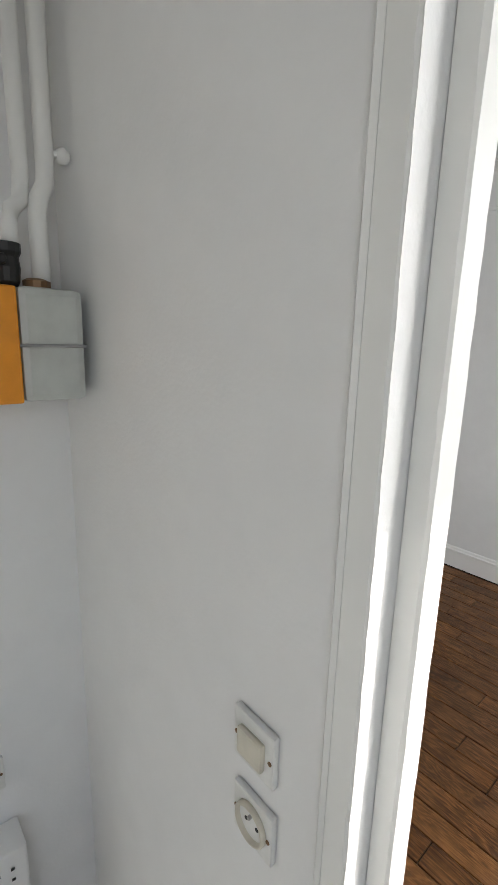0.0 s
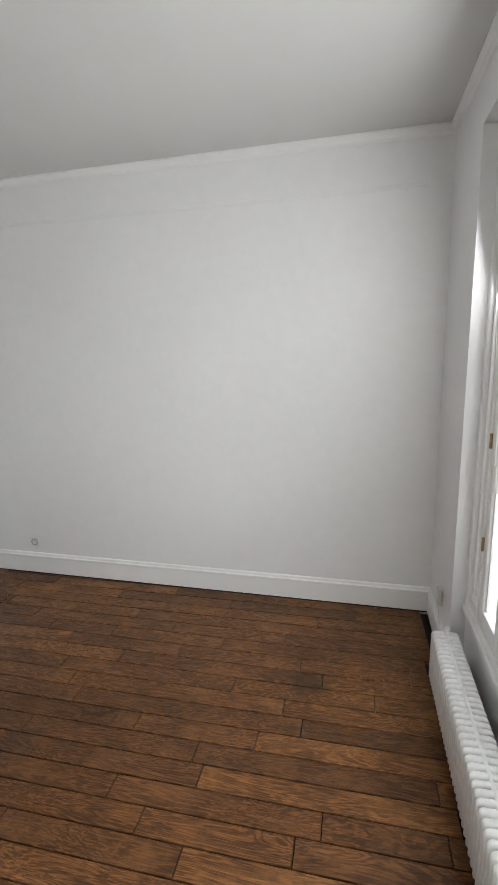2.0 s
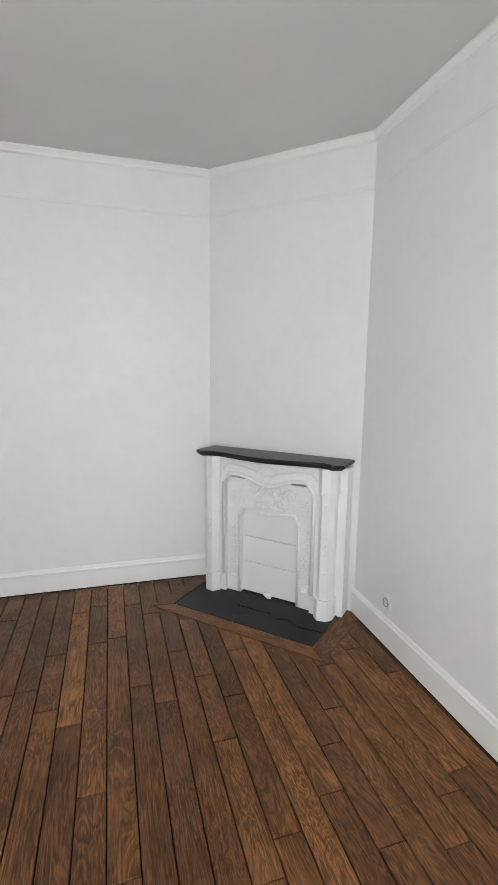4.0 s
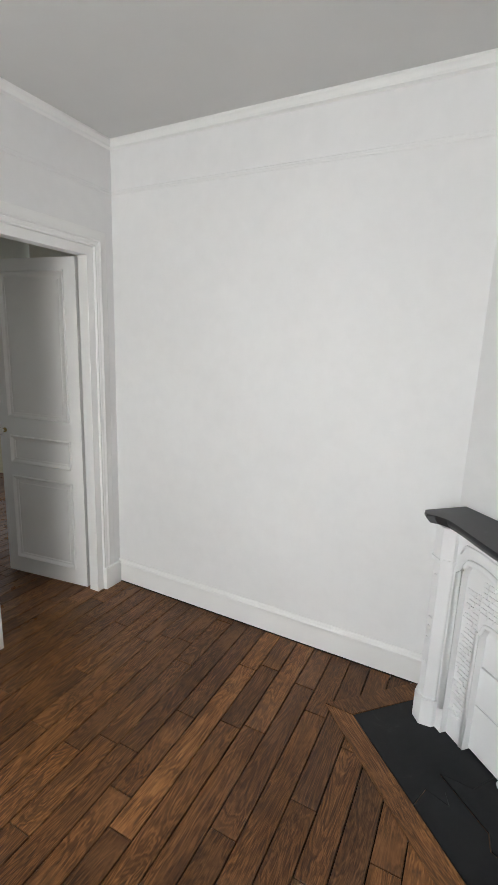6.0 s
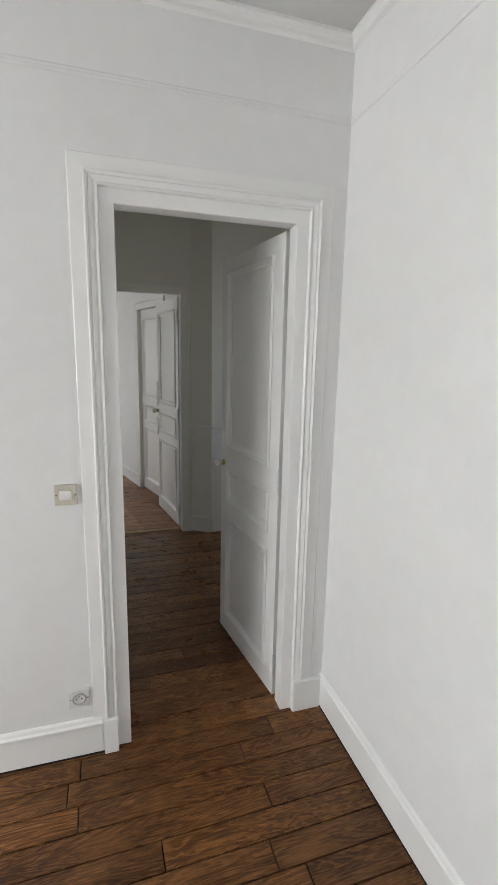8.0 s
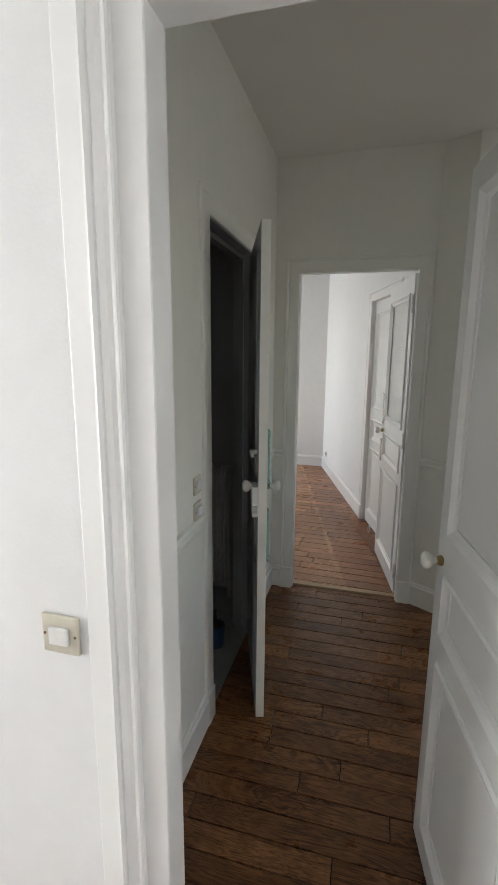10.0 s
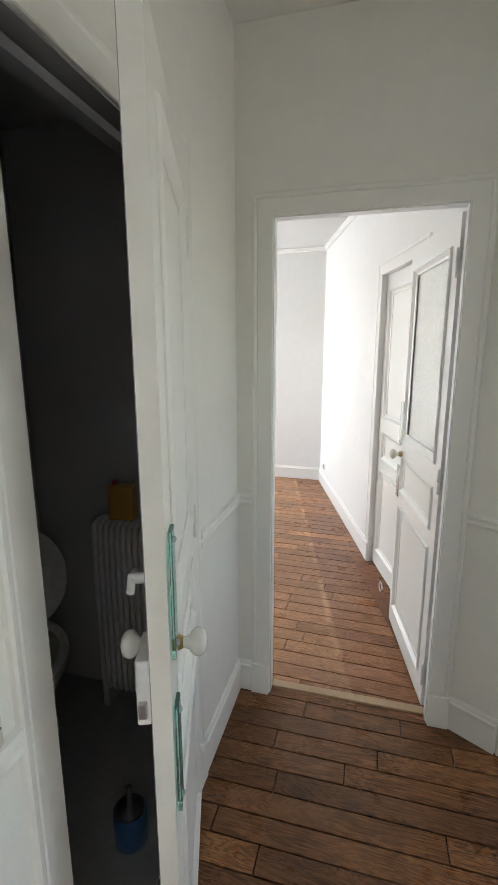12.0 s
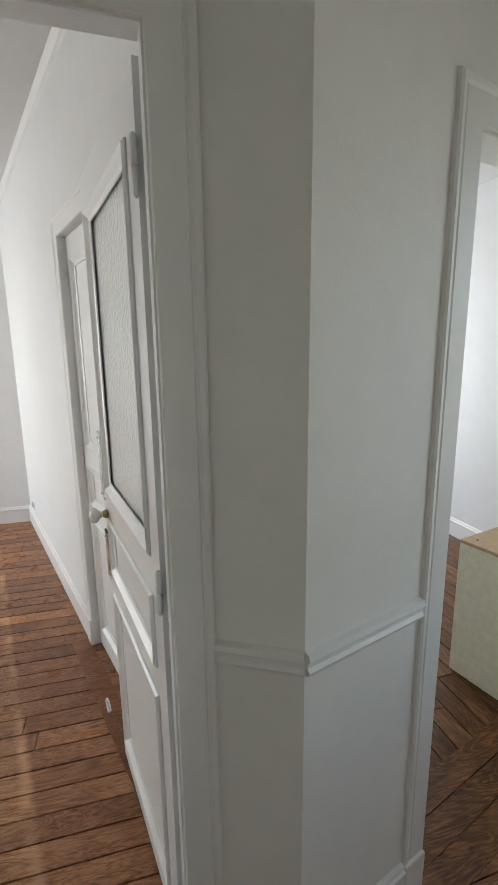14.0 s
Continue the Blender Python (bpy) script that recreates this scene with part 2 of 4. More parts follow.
def root(name, m, label, category, group="", kind=""):
    ob = new(name)
    ob.empty_display_size = 0.1
    ob.matrix_world = m
    return tagged(ob, label, category, group, kind)


def setting(name, bm, material, label="", smooth=False):
    return tagged(mesh_object(name, bm, material, smooth), label, "", "", "structure")


def box(bm, x0, x1, y0, y1, z0, z1, bevel=0.0):
    vs = [bm.verts.new((x, y, z)) for x in (x0, x1) for y in (y0, y1) for z in (z0, z1)]
    fs = [bm.faces.new([vs[i] for i in q]) for q in ((0, 1, 3, 2), (4, 6, 7, 5), (0, 4, 5, 1), (2, 3, 7, 6), (0, 2, 6, 4), (1, 5, 7, 3))]
    if bevel:
        es = list({e for f in fs for e in f.edges})
        bmesh.ops.bevel(bm, geom=es, offset=bevel, segments=2, affect="EDGES", profile=0.6)
    return bm


def prism(bm, pts, z0, z1):
    lo = [bm.verts.new((x, y, z0)) for x, y in pts]
    hi = [bm.verts.new((x, y, z1)) for x, y in pts]
    n = len(pts)
    bm.faces.new(lo[::-1])
    bm.faces.new(hi)
    for i in range(n):
        bm.faces.new((lo[i], lo[(i + 1) % n], hi[(i + 1) % n], hi[i]))
    return bm


def turned(bm, profile, m=None, n=20):
    """A turned solid: profile of (radius, height) about z, laid by m."""
    m = m or Matrix()
    rings = []
    for r, h in profile:
        rings.append([bm.verts.new(m @ Vector((max(r, 1e-4) * math.cos(a), max(r, 1e-4) * math.sin(a), h))) for a in (2 * math.pi * i / n for i in range(n))])
    for a, b in zip(rings, rings[1:]):
        for i in range(n):
            bm.faces.new((a[i], a[(i + 1) % n], b[(i + 1) % n], b[i]))
    bm.faces.new(rings[0][::-1])
    bm.faces.new(rings[-1])
    return bm


def tube(bm, pts, r, n=10):
    """A round bar along points."""
    pts = [Vector(p) for p in pts]
    rings = []
    for i, p in enumerate(pts):
        d = (pts[min(i + 1, len(pts) - 1)] - pts[max(i - 1, 0)]).normalized()
        side = d.cross(Vector((0, 0, 1)) if abs(d.z) < 0.9 else Vector((1, 0, 0))).normalized()
        up = side.cross(d)
        rings.append([bm.verts.new(p + r * (math.cos(a) * side + math.sin(a) * up)) for a in (2 * math.pi * k / n for k in range(n))])
    for a, b in zip(rings, rings[1:]):
        for k in range(n):
            bm.faces.new((a[k], a[(k + 1) % n], b[(k + 1) % n], b[k]))
    bm.faces.new(rings[0][::-1])
    bm.faces.new(rings[-1])
    return bm


def blob(bm, at, rx, ry, rz, u=10, v=7):
    bmesh.ops.create_uvsphere(bm, u_segments=u, v_segments=v, radius=1.0, matrix=Matrix.Translation(at) @ Matrix.Diagonal((rx, ry, rz, 1)))
    return bm


def sweep(bm, path, profile, closed=False):
    """Sweeps profile (out, proud) along path points in the (x, z) plane with mitres; proud goes to -y."""
    n = len(path)
    rings = []
    for i, (x, z) in enumerate(path):
        a = path[i - 1] if (i or closed) else None
        b = path[(i + 1) % n] if (i < n - 1 or closed) else None
        dirs = []
        if a:
            dirs.append(Vector((x - a[0], z - a[1])).normalized())
        if b:
            dirs.append(Vector((b[0] - x, b[1] - z)).normalized())
        norms = [Vector((-d.y, d.x)) for d in dirs]
        mit = norms[0]
        if len(norms) == 2:
            mit = (norms[0] + norms[1]) / (1 + norms[0].dot(norms[1]))
        rings.append([bm.verts.new((x + mit.x * o, -p, z + mit.y * o)) for o, p in profile])
    k = len(profile)
    pairs = list(zip(rings, rings[1:])) + ([(rings[-1], rings[0])] if closed else [])
    for a, b in pairs:
        for j in range(k):
            bm.faces.new((a[j], b[j], b[(j + 1) % k], a[(j + 1) % k]))
    if not closed:
        bm.faces.new(rings[0])
        bm.faces.new(rings[-1][::-1])
    return bm


def wall_run(bm, a, b, thick, z0, z1, openings=()):
    """A straight wall from a to b (its seen face), thick to its left, with openings (from, to, sill, head) along it."""
    a, b = Vector(a), Vector(b)
    d = (b - a).normalized()
    out = Vector((-d.y, d.x)) * thick

    def piece(s, e, lo, hi):
        if e - s > 1e-4 and hi - lo > 1e-4:
            p, q = a + d * s, a + d * e
            prism(bm, [tuple(p), tuple(q), tuple(q + out), tuple(p + out)], lo, hi)

    at = 0.0
    for s, e, lo, hi in sorted(openings):
        piece(at, s, z0, z1)
        piece(s, e, z0, lo)
        piece(s, e, hi, z1)
        at = e
    piece(at, (b - a).length, z0, z1)
    return bm


def face_matrix(origin, d):
    """Local x along a wall seen from the front (to the right), y into the wall, z up."""
    d = Vector((d[0], d[1], 0)).normalized()
    y = Vector((-d.y, d.x, 0))
    m = Matrix(((d.x, y.x, 0, origin[0]), (d.y, y.y, 0, origin[1]), (0, 0, 1, origin[2] if len(origin) > 2 else 0), (0, 0, 0, 1)))
    return m

# ---- large structure ----
H = 2.78          # ceiling height of main room and hall
H2 = 2.78         # ceiling of far room
XW, XE, YN = -3.535, 0.43, 2.855

setting("wall_north", wall_run(bmesh.new(), (XW - 0.1, YN), (XE + 0.32, YN), 0.25, -0.03, H), WALL, "white painted wall with a picture rail")
setting("wall_west", wall_run(bmesh.new(), (XW, -0.127), (XW, YN), 0.1, -0.03, H), WALL, "white painted wall")
bm = wall_run(bmesh.new(), (XE, 0), (-1.25, 0), 0.105, -0.03, H, [(0.20, 0.93, -0.03, 2.15)])
wall_run(bm, (-1.25, 0), (-4.95, 0), 0.08, -0.03, H, [(1.3570, 2.1330, -0.03, 2.175)])
setting("wall_south", bm, WALL, "white wall with two doorways")
# facade: inner face with a shallow window recess
bm = bmesh.new()
wall_run(bm, (XE, YN), (XE, -6.6), 0.07, -0.03, H2, [(0.595, 2.50, -0.03, 2.52), (3.40, 4.42, 0.95, 2.25), (7.80, 8.92, 0.45, 2.45)])
wall_run(bm, (XE + 0.07, YN), (XE + 0.07, -6.6), 0.25, -0.03, H2, [(0.595, 2.50, 0.40, 2.50), (3.40, 4.42, 0.95, 2.25), (7.80, 8.92, 0.45, 2.45)])
setting("wall_east", bm, WALL, "white outer wall with window openings")
# chimney breast across the corner
CA, CB = Vector((-2.775, 2.855)), Vector((-3.535, 2.085))
setting("wall_chimney", prism(bmesh.new(), [(CB.x, CB.y), (CA.x, CA.y), (XW, YN)], -0.03, H), WALL, "white chimney breast set across the corner")
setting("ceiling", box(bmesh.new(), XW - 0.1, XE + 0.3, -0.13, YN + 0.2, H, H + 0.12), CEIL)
# hall
HS, HX, HH = -2.345, -2.36, 2.815      # hall: south wall, east wall, ceiling
setting("wall_hall_east", wall_run(bmesh.new(), (HX, -0.082), (HX, HS), 0.1, -0.03, HH, [(1.003, 1.686, -0.03, 2.15)]), WALL_HALL, "off-white hall wall with a doorway")
setting("wall_hall_south", wall_run(bmesh.new(), (0.43, HS), (-3.32, HS), 0.055, -0.03, HH, [(2.948, 3.66, -0.03, 2.142)]), WALL_HALL, "off-white hall wall with a doorway")
ww = Vector((-0.961, -0.276)).normalized()
KNEE = Vector((-3.487, -2.245))
WD = KNEE + ww * 0.465                # start of the west doorway
bm = prism(bmesh.new(), [(-3.32, HS), tuple(KNEE), tuple(WD), (WD.x + 0.028, WD.y - 0.096), (-3.32, -2.44)][::-1], -0.03, HH)
setting("wall_hall_angle", bm, WALL_HALL, "off-white faceted hall wall")
wend = WD + ww * 2.0
setting("wall_hall_west_door", wall_run(bmesh.new(), tuple(WD), tuple(wend), 0.1, -0.03, HH, [(0.0, 0.74, -0.03, 2.075)]), WALL_HALL)
# unseen end wall; its opening is made up to go with the fill lamp
setting("wall_hall_end", wall_run(bmesh.new(), (-4.95, -2.62), (-4.95, -0.1), 0.1, -0.03, HH, [(0.35, 1.25, 0.95, 2.25)]), WALL_HALL)
setting("ceiling_hall", box(bmesh.new(), -5.05, -2.26, -2.88, -0.083, HH + 0.001, HH + 0.08), CEIL_HALL)
# water closet
CW, CE2, CN, CS = -2.258, -1.42, -0.93, -2.19     # inner faces
for nm, q in (("wall_closet_north", (CW, CE2 + 0.06, CN, CN + 0.06)), ("wall_closet_east", (CE2, CE2 + 0.06, HS + 0.004, CN)), ("wall_closet_south", (CW, CE2, HS + 0.004, CS)), ("wall_closet_west", (CW, CW + 0.008, -1.105, CN)), ("wall_closet_pier", (CW, CW + 0.008, CS, -1.775))):
    setting(nm, box(bmesh.new(), *q, -0.03, 2.5), GREY, "dark grey painted closet wall")
setting("wall_closet_lintel", box(bmesh.new(), CW, CW + 0.008, -1.775, -1.105, 2.15, 2.5), GREY)
setting("ceiling_closet", box(bmesh.new(), CW, CE2 + 0.06, HS + 0.004, CN + 0.06, 2.502, 2.56), GREY)
# far room and the room behind the angled wall
P1, P2 = Vector((-2.345, -6.075)), Vector((-3.385, -2.425))
setting("wall_far_south", wall_run(bmesh.new(), (0.43, -6.20), (-2.42, -6.07), 0.2, -0.03, H2), WALL, "white wall at the end of the far room")
setting("wall_far_angled", wall_run(bmesh.new(), tuple(P1), tuple(P2), 0.1, -0.03, H2, [(2.26, 2.98, -0.03, 2.13)]), WALL, "white angled wall with a closed door")
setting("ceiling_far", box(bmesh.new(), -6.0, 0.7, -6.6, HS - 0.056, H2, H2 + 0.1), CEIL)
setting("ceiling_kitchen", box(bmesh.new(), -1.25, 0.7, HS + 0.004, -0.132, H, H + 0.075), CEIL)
setting("wall_west_room", wall_run(bmesh.new(), (-5.9, -6.5), (-5.9, -2.8), 0.1, -0.03, H2), WALL)
bm = wall_run(bmesh.new(), (-2.52, -6.02), (-5.9, -6.02), 0.2, -0.03, H2, [(1.78, 2.98, 0.4, 2.4)])
setting("wall_west_room_south", bm, WALL)
# kitchen
bm = bmesh.new()
wall_run(bm, (-1.20, HS), (-1.20, -0.08), 0.05, -0.03, H)
setting("wall_kitchen_west", bm, WALL, "white kitchen wall")
# outside
bm = box(bmesh.new(), -60, 60, -60, 60, -6.3, -6.2)
setting("ground", bm, ASPHALT, "paved courtyard ground")

# ---- subfloors, boards come last ----
setting("subfloor", box(bmesh.new(), -6.0, 0.74, -6.6, 3.05, -0.16, -0.024), GAP)


# ---- mouldings ----
CASING = [(0, -0.078), (0, -0.009), (0.002, -0.006), (0.050, -0.006), (0.0505, 0.005), (0.053, 0.009), (0.057, 0.009), (0.060, 0.005), (0.063, 0.004), (0.070, 0.008), (0.080, 0.012), (0.083, 0.0085), (0.086, 0.012), (0.092, 0.016), (0.096, 0.015), (0.098, 0.006), (0.143, 0.0045), (0.146, 0.003), (0.147, 0.0), (0.0505, -0.001), (0.0505, -0.078)]
SLIM = [(0, 0), (0, 0.007), (0.003, 0.010), (0.062, 0.010), (0.066, 0.007), (0.072, 0.012), (0.082, 0.013), (0.088, 0.009), (0.09, 0)]


def casing(name, m, width, head, profile, material, label, plinth=0.15, blocks=None):
    """Door casing round an opening that starts at the local origin."""
    top = root(name, m, label, "door casing", "", "structure")
    bm = sweep(bmesh.new(), [(0, -0.02), (0, head), (width, head), (width, -0.02)], profile)
    part("casing_frame", bm, material, top)
    w = max(p[0] for p in profile)
    proud = max(p[1] for p in profile)
    for x0, x1 in blocks or ((-w * 0.98, -w * 0.04), (width + w * 0.04, width + w * 0.98)):
        part("plinth_block", box(bmesh.new(), x0, x1, -proud - 0.007, -0.002, -0.02, plinth, 0.004), material, top)
    return top


def lining(name, m, width, head, depth, material, stop=0.5):
    """Boards that line an opening through a wall, with a rebate for the door."""
    bm = bmesh.new()
    box(bm, 0, 0.004, 0.002, depth - 0.002, -0.02, head)
    box(bm, width - 0.004, width, 0.002, depth - 0.002, -0.02, head)
    box(bm, 0.004, width - 0.004, 0.002, depth - 0.002, head - 0.004, head)
    ob = mesh_object(name, bm, material)
    ob.matrix_world = m
    return tagged(ob, "painted wooden lining of a doorway", "", "", "structure")


BASE = [(0, 0), (0, 0.016), (0.118, 0.016), (0.123, 0.0185), (0.132, 0.0185), (0.138, 0.012), (0.150, 0.009), (0.156, 0.004), (0.156, 0)]
CORN = [(0, 0), (0, 0.030), (-0.012, 0.032), (-0.020, 0.024), (-0.030, 0.018), (-0.040, 0.016), (-0.044, 0.006), (-0.048, 0)]
RAIL = [(0, 0), (0.002, 0.0026), (0.008, 0.0034), (0.014, 0.002), (0.02, 0.0026), (0.024, 0)]
DADO = [(0, 0), (0.002, 0.012), (0.012, 0.016), (0.020, 0.009), (0.030, 0.010), (0.040, 0.018), (0.052, 0.014), (0.056, 0)]


def strip(name, a, b, z, profile, material, label=""):
    """A moulding along a wall face from a to b, left to right as seen."""
    a, b = Vector(a), Vector(b)
    bm = sweep(bmesh.new(), [(0, 0), ((b - a).length, 0)], profile)
    ob = setting(name, bm, material, label)
    ob.matrix_world = face_matrix((a.x, a.y, z), b - a)
    return ob


A2, B2 = (CA.x, CA.y), (CB.x, CB.y)
for a, b in (((CA.x, YN), (XE, YN)), ((XW, 0), (XW, CB.y)), ((-0.63, 0), (-2.545, 0)), ((XE, YN), (XE, 2.26))):
    strip("baseboard", a, b, 0.008, BASE, TRIM, "white painted skirting board with a moulded cap")
    strip("floor_joint", a, b, 0.0, [(0, 0), (0, 0.0175), (0.0075, 0.0175), (0.0075, 0)], GAP, "dark open joint under the skirting board")
for a, b in (((CA.x, YN), (XE, YN)), (B2, A2), ((XW, 0), (XW, CB.y)), ((XE, 0), (XW, 0)), ((XE, YN), (XE, 0))):
    strip("cornice", a, b, H, CORN, TRIM, "small white cornice under the ceiling")
for a, b in (((CA.x, YN), (XE, YN)), ((XW, 0), (XW, CB.y)), ((XE, 0), (XW, 0)), (B2, A2)):
    strip("picture_rail", a, b, 2.49, RAIL, WALL, "thin painted picture rail")
hall_runs = [((HX, -0.082), (HX, -0.997)), ((HX, -1.862), (HX, HS)), ((HX, HS), (-2.43, HS)), ((-3.32, HS), tuple(KNEE)), (tuple(KNEE), tuple(WD - ww * 0.088))]
for a, b in hall_runs:
    strip("baseboard", a, b, 0, BASE, TRIM_HALL, "white painted skirting board in the hall")
    strip("dado_rail", a, b, 0.945, DADO, TRIM_HALL, "white moulded dado rail")
dw = (P2 - P1).normalized()
for a, b in (((-0.5, -6.155), (P1.x, P1.y)), (tuple(P1), tuple(P1 + dw * 2.17))):
    strip("baseboard", a, b, 0, BASE, TRIM, "white painted skirting board")
strip("cornice", tuple(P1), tuple(P2), H2, CORN, TRIM)
strip("cornice", (-0.5, -6.155), (P1.x, P1.y), H2, CORN, TRIM)
strip("baseboard", (-5.9, -6.0), (-5.9, -2.9), 0, BASE, TRIM)

# ---- door casings and linings ----
casing("door_casing", face_matrix((-2.658, 0.0, 0), (-1, 0)), 0.674, 2.124, CASING, TRIM, "white moulded door casing with plinth blocks", 0.15, ((-0.108, -0.051), (0.726, 0.872)))
casing("door_casing", face_matrix((-2.518, HS, 0), (-1, 0)), 0.712, 2.142, SLIM, TRIM_HALL, "off-white moulded door casing in the hall")
lining("door_lining", face_matrix((-2.518, HS, 0), (-1, 0)), 0.712, 2.142, 0.055, TRIM)
casing("door_casing", face_matrix((HX, -1.085, 0), (0, -1)), 0.683, 2.15, SLIM, TRIM_HALL, "off-white door casing of the closet")
lining("door_lining", face_matrix((HX, -1.085, 0), (0, -1)), 0.683, 2.15, 0.1, GREYTRIM)
bm = box(bmesh.new(), 0.006, 0.024, 0.045, 0.085, -0.02, 2.138)
box(bm, 0.659, 0.677, 0.045, 0.085, -0.02, 2.138)
box(bm, 0.024, 0.659, 0.045, 0.085, 2.116, 2.138)
ob = setting("door_stop", bm, GREYTRIM, "grey painted door stop")
ob.matrix_world = face_matrix((HX, -1.085, 0), (0, -1))
q = P1 + dw * 2.26
casing("door_casing", face_matrix((q.x, q.y, 0), dw), 0.72, 2.13, SLIM, TRIM, "white moulded casing of a closed door")
casing("door_casing", face_matrix((WD.x, WD.y, 0), ww), 0.74, 2.075, SLIM, TRIM_HALL, "off-white casing of an open doorway")
lining("door_lining", face_matrix((WD.x, WD.y, 0), ww), 0.74, 2.075, 0.1, TRIM_HALL)
# kitchen doorway: rebated wooden frame with chipped edges
kf = root("door_frame", pose(0, 0, 0), "white painted rebated door frame of the kitchen", "door frame", "", "structure")


def worn_post(x0, x1, y0, y1, seed, z1=2.15):
    rng = random.Random(seed)
    bm = bmesh.new()
    n = 90
    rings = []
    c = 0.003
    for i in range(n + 1):
        z = -0.02 + (z1 + 0.02) * i / n
        a, b = (rng.uniform(0, 0.0016) * (rng.random() < 0.45) for _ in range(2))
        pts = [(x0, y0), (x1 - c - a, y0), (x1, y0 + c + a), (x1, y1 - c - b), (x1 - c - b, y1), (x0, y1)]
        rings.append([bm.verts.new((x, y, z)) for x, y in pts])
    for a, b in zip(rings, rings[1:]):
        for k in range(6):
            bm.faces.new((a[k], a[(k + 1) % 6], b[(k + 1) % 6], b[k]))
    bm.faces.new(rings[0][::-1])
    bm.faces.new(rings[-1])
    return bm


part("jamb", worn_post(-0.499, -0.476, -0.068, -0.031, 1), TRIM_OLD, kf)
part("jamb", worn_post(-0.526, -0.4985, -0.109, -0.1045, 2), TRIM_OLD, kf)
part("jamb", box(bmesh.new(), 0.205, 0.229, -0.062, 0.002, -0.02, 2.15, 0.002), TRIM_OLD, kf)
part("jamb", box(bmesh.new(), -0.476, 0.205, -0.062, 0.002, 2.127, 2.149, 0.002), TRIM_OLD, kf)
part("bead", sweep(bmesh.new(), [(0, 0), (0, 2.2)], [(0, 0), (0.001, 0.004), (0.006, 0.007), (0.010, 0.003), (0.011, 0)]), TRIM_OLD, kf).matrix_world = Matrix.Translation((-0.526, -0.1048, 0))

# ---- doors ----
KNOB = [(0.0, 0.0), (0.024, 0.001), (0.024, 0.005), (0.011, 0.008), (0.010, 0.022), (0.013, 0.025), (0.012, 0.028), (0.020, 0.034), (0.026, 0.042), (0.0265, 0.050), (0.022, 0.058), (0.012, 0.063), (0.0, 0.064)]
PANEL_MOULD = [(0, 0), (0, 0.004), (-0.006, 0.010), (-0.014, 0.004), (-0.022, -0.003), (-0.034, -0.006), (-0.034, -0.010), (0, -0.010)]


def panel_door(name, m, w, h, panels, label, front, back=None, thick=0.036, glazed=None, knob_z=1.03, stile=0.085, knob_back=True, flip=1, backset=0.048):
    """A panelled leaf, hinged at local x = 0, seen face at -y. panels: (sill, head) pairs from below."""
    door = root(name, m, label, "door")
    back = back or front
    bm = bmesh.new()
    t = thick
    box(bm, 0, stile, 0, t, 0.008, h)
    box(bm, w - stile, w, 0, t, 0.008, h)
    zs = [0.008] + [z for p in panels for z in p] + [h]
    for lo, hi in zip(zs[::2], zs[1::2]):
        box(bm, stile, w - stile, 0, t, lo, hi)
    part("leaf_frame", bm, front, door)
    for i, (lo, hi) in enumerate(panels):
        x0, x1 = stile, w - stile
        if glazed == i:
            g = part("glass_pane", box(bmesh.new(), x0 - 0.004, x1 + 0.004, t / 2 - 0.002, t / 2 + 0.002, lo - 0.004, hi + 0.004), FROST, door, "hammered translucent glass")
            g.visible_shadow = False
        else:
            part("panel", box(bmesh.new(), x0 - 0.004, x1 + 0.004, 0.010, t - 0.010, lo - 0.004, hi + 0.004), front, door)
            if hi - lo > 0.3:
                part("raised_field", box(bmesh.new(), x0 + 0.05, x1 - 0.05, 0.006, 0.011, lo + 0.05, hi - 0.05, 0.003), front, door)
        ring = [(x0, lo), (x0, hi), (x1, hi), (x1, lo)]
        part("panel_moulding", sweep(bmesh.new(), ring, PANEL_MOULD, True), front, door)
        mb = part("panel_moulding", sweep(bmesh.new(), ring, PANEL_MOULD, True), back, door)
        mb.matrix_local = Matrix.Translation((0, t, 0)) @ Matrix.Diagonal((1, -1, 1, 1))
    if back is not front:
        bm = bmesh.new()
        box(bm, 0.001, stile - 0.001, t, t + 0.0015, 0.01, h - 0.001)
        box(bm, w - stile + 0.001, w - 0.001, t, t + 0.0015, 0.01, h - 0.001)
        for lo, hi in zip(zs[::2], zs[1::2]):
            box(bm, stile, w - stile, t, t + 0.0015, lo + 0.001, hi - 0.001)
        for lo, hi in panels:
            box(bm, stile, w - stile, t - 0.010, t - 0.0085, lo, hi)
        part("back_coat", bm, back, door, "grey painted inner side")
    sides = [(-1, 0.0)] + ([(1, t)] if knob_back else [])
    for s, y in sides:
        k = part("door_knob", turned(bmesh.new(), KNOB[3:], pose(0, 0, 0, 90 if s < 0 else -90), 24), PORCELAIN, door, "white porcelain knob", True)
        k.matrix_local = Matrix.Translation((w - backset, y, knob_z))
        part("rosette", turned(bmesh.new(), [(0.013, 0), (0.016, 0.002), (0.015, 0.010), (0.011, 0.018), (0.0, 0.018)], pose(0, 0, 0, 90 if s < 0 else -90), 16), BRASS, k, "tarnished brass collar", True)
    for z in (0.17, h / 2 + 0.02, h - 0.18):
        bm = turned(bmesh.new(), [(0.002, -0.055), (0.006, -0.05), (0.007, -0.001), (0.0055, 0), (0.007, 0.001), (0.007, 0.05), (0.002, 0.056)], Matrix.Translation((-0.004, -0.006 if flip > 0 else t + 0.006, z)), 10)
        part("hinge", bm, front, door, "painted steel hinge", True)
    return door


PANELS3 = [(0.12, 0.72), (0.81, 1.0), (1.12, 2.04)]
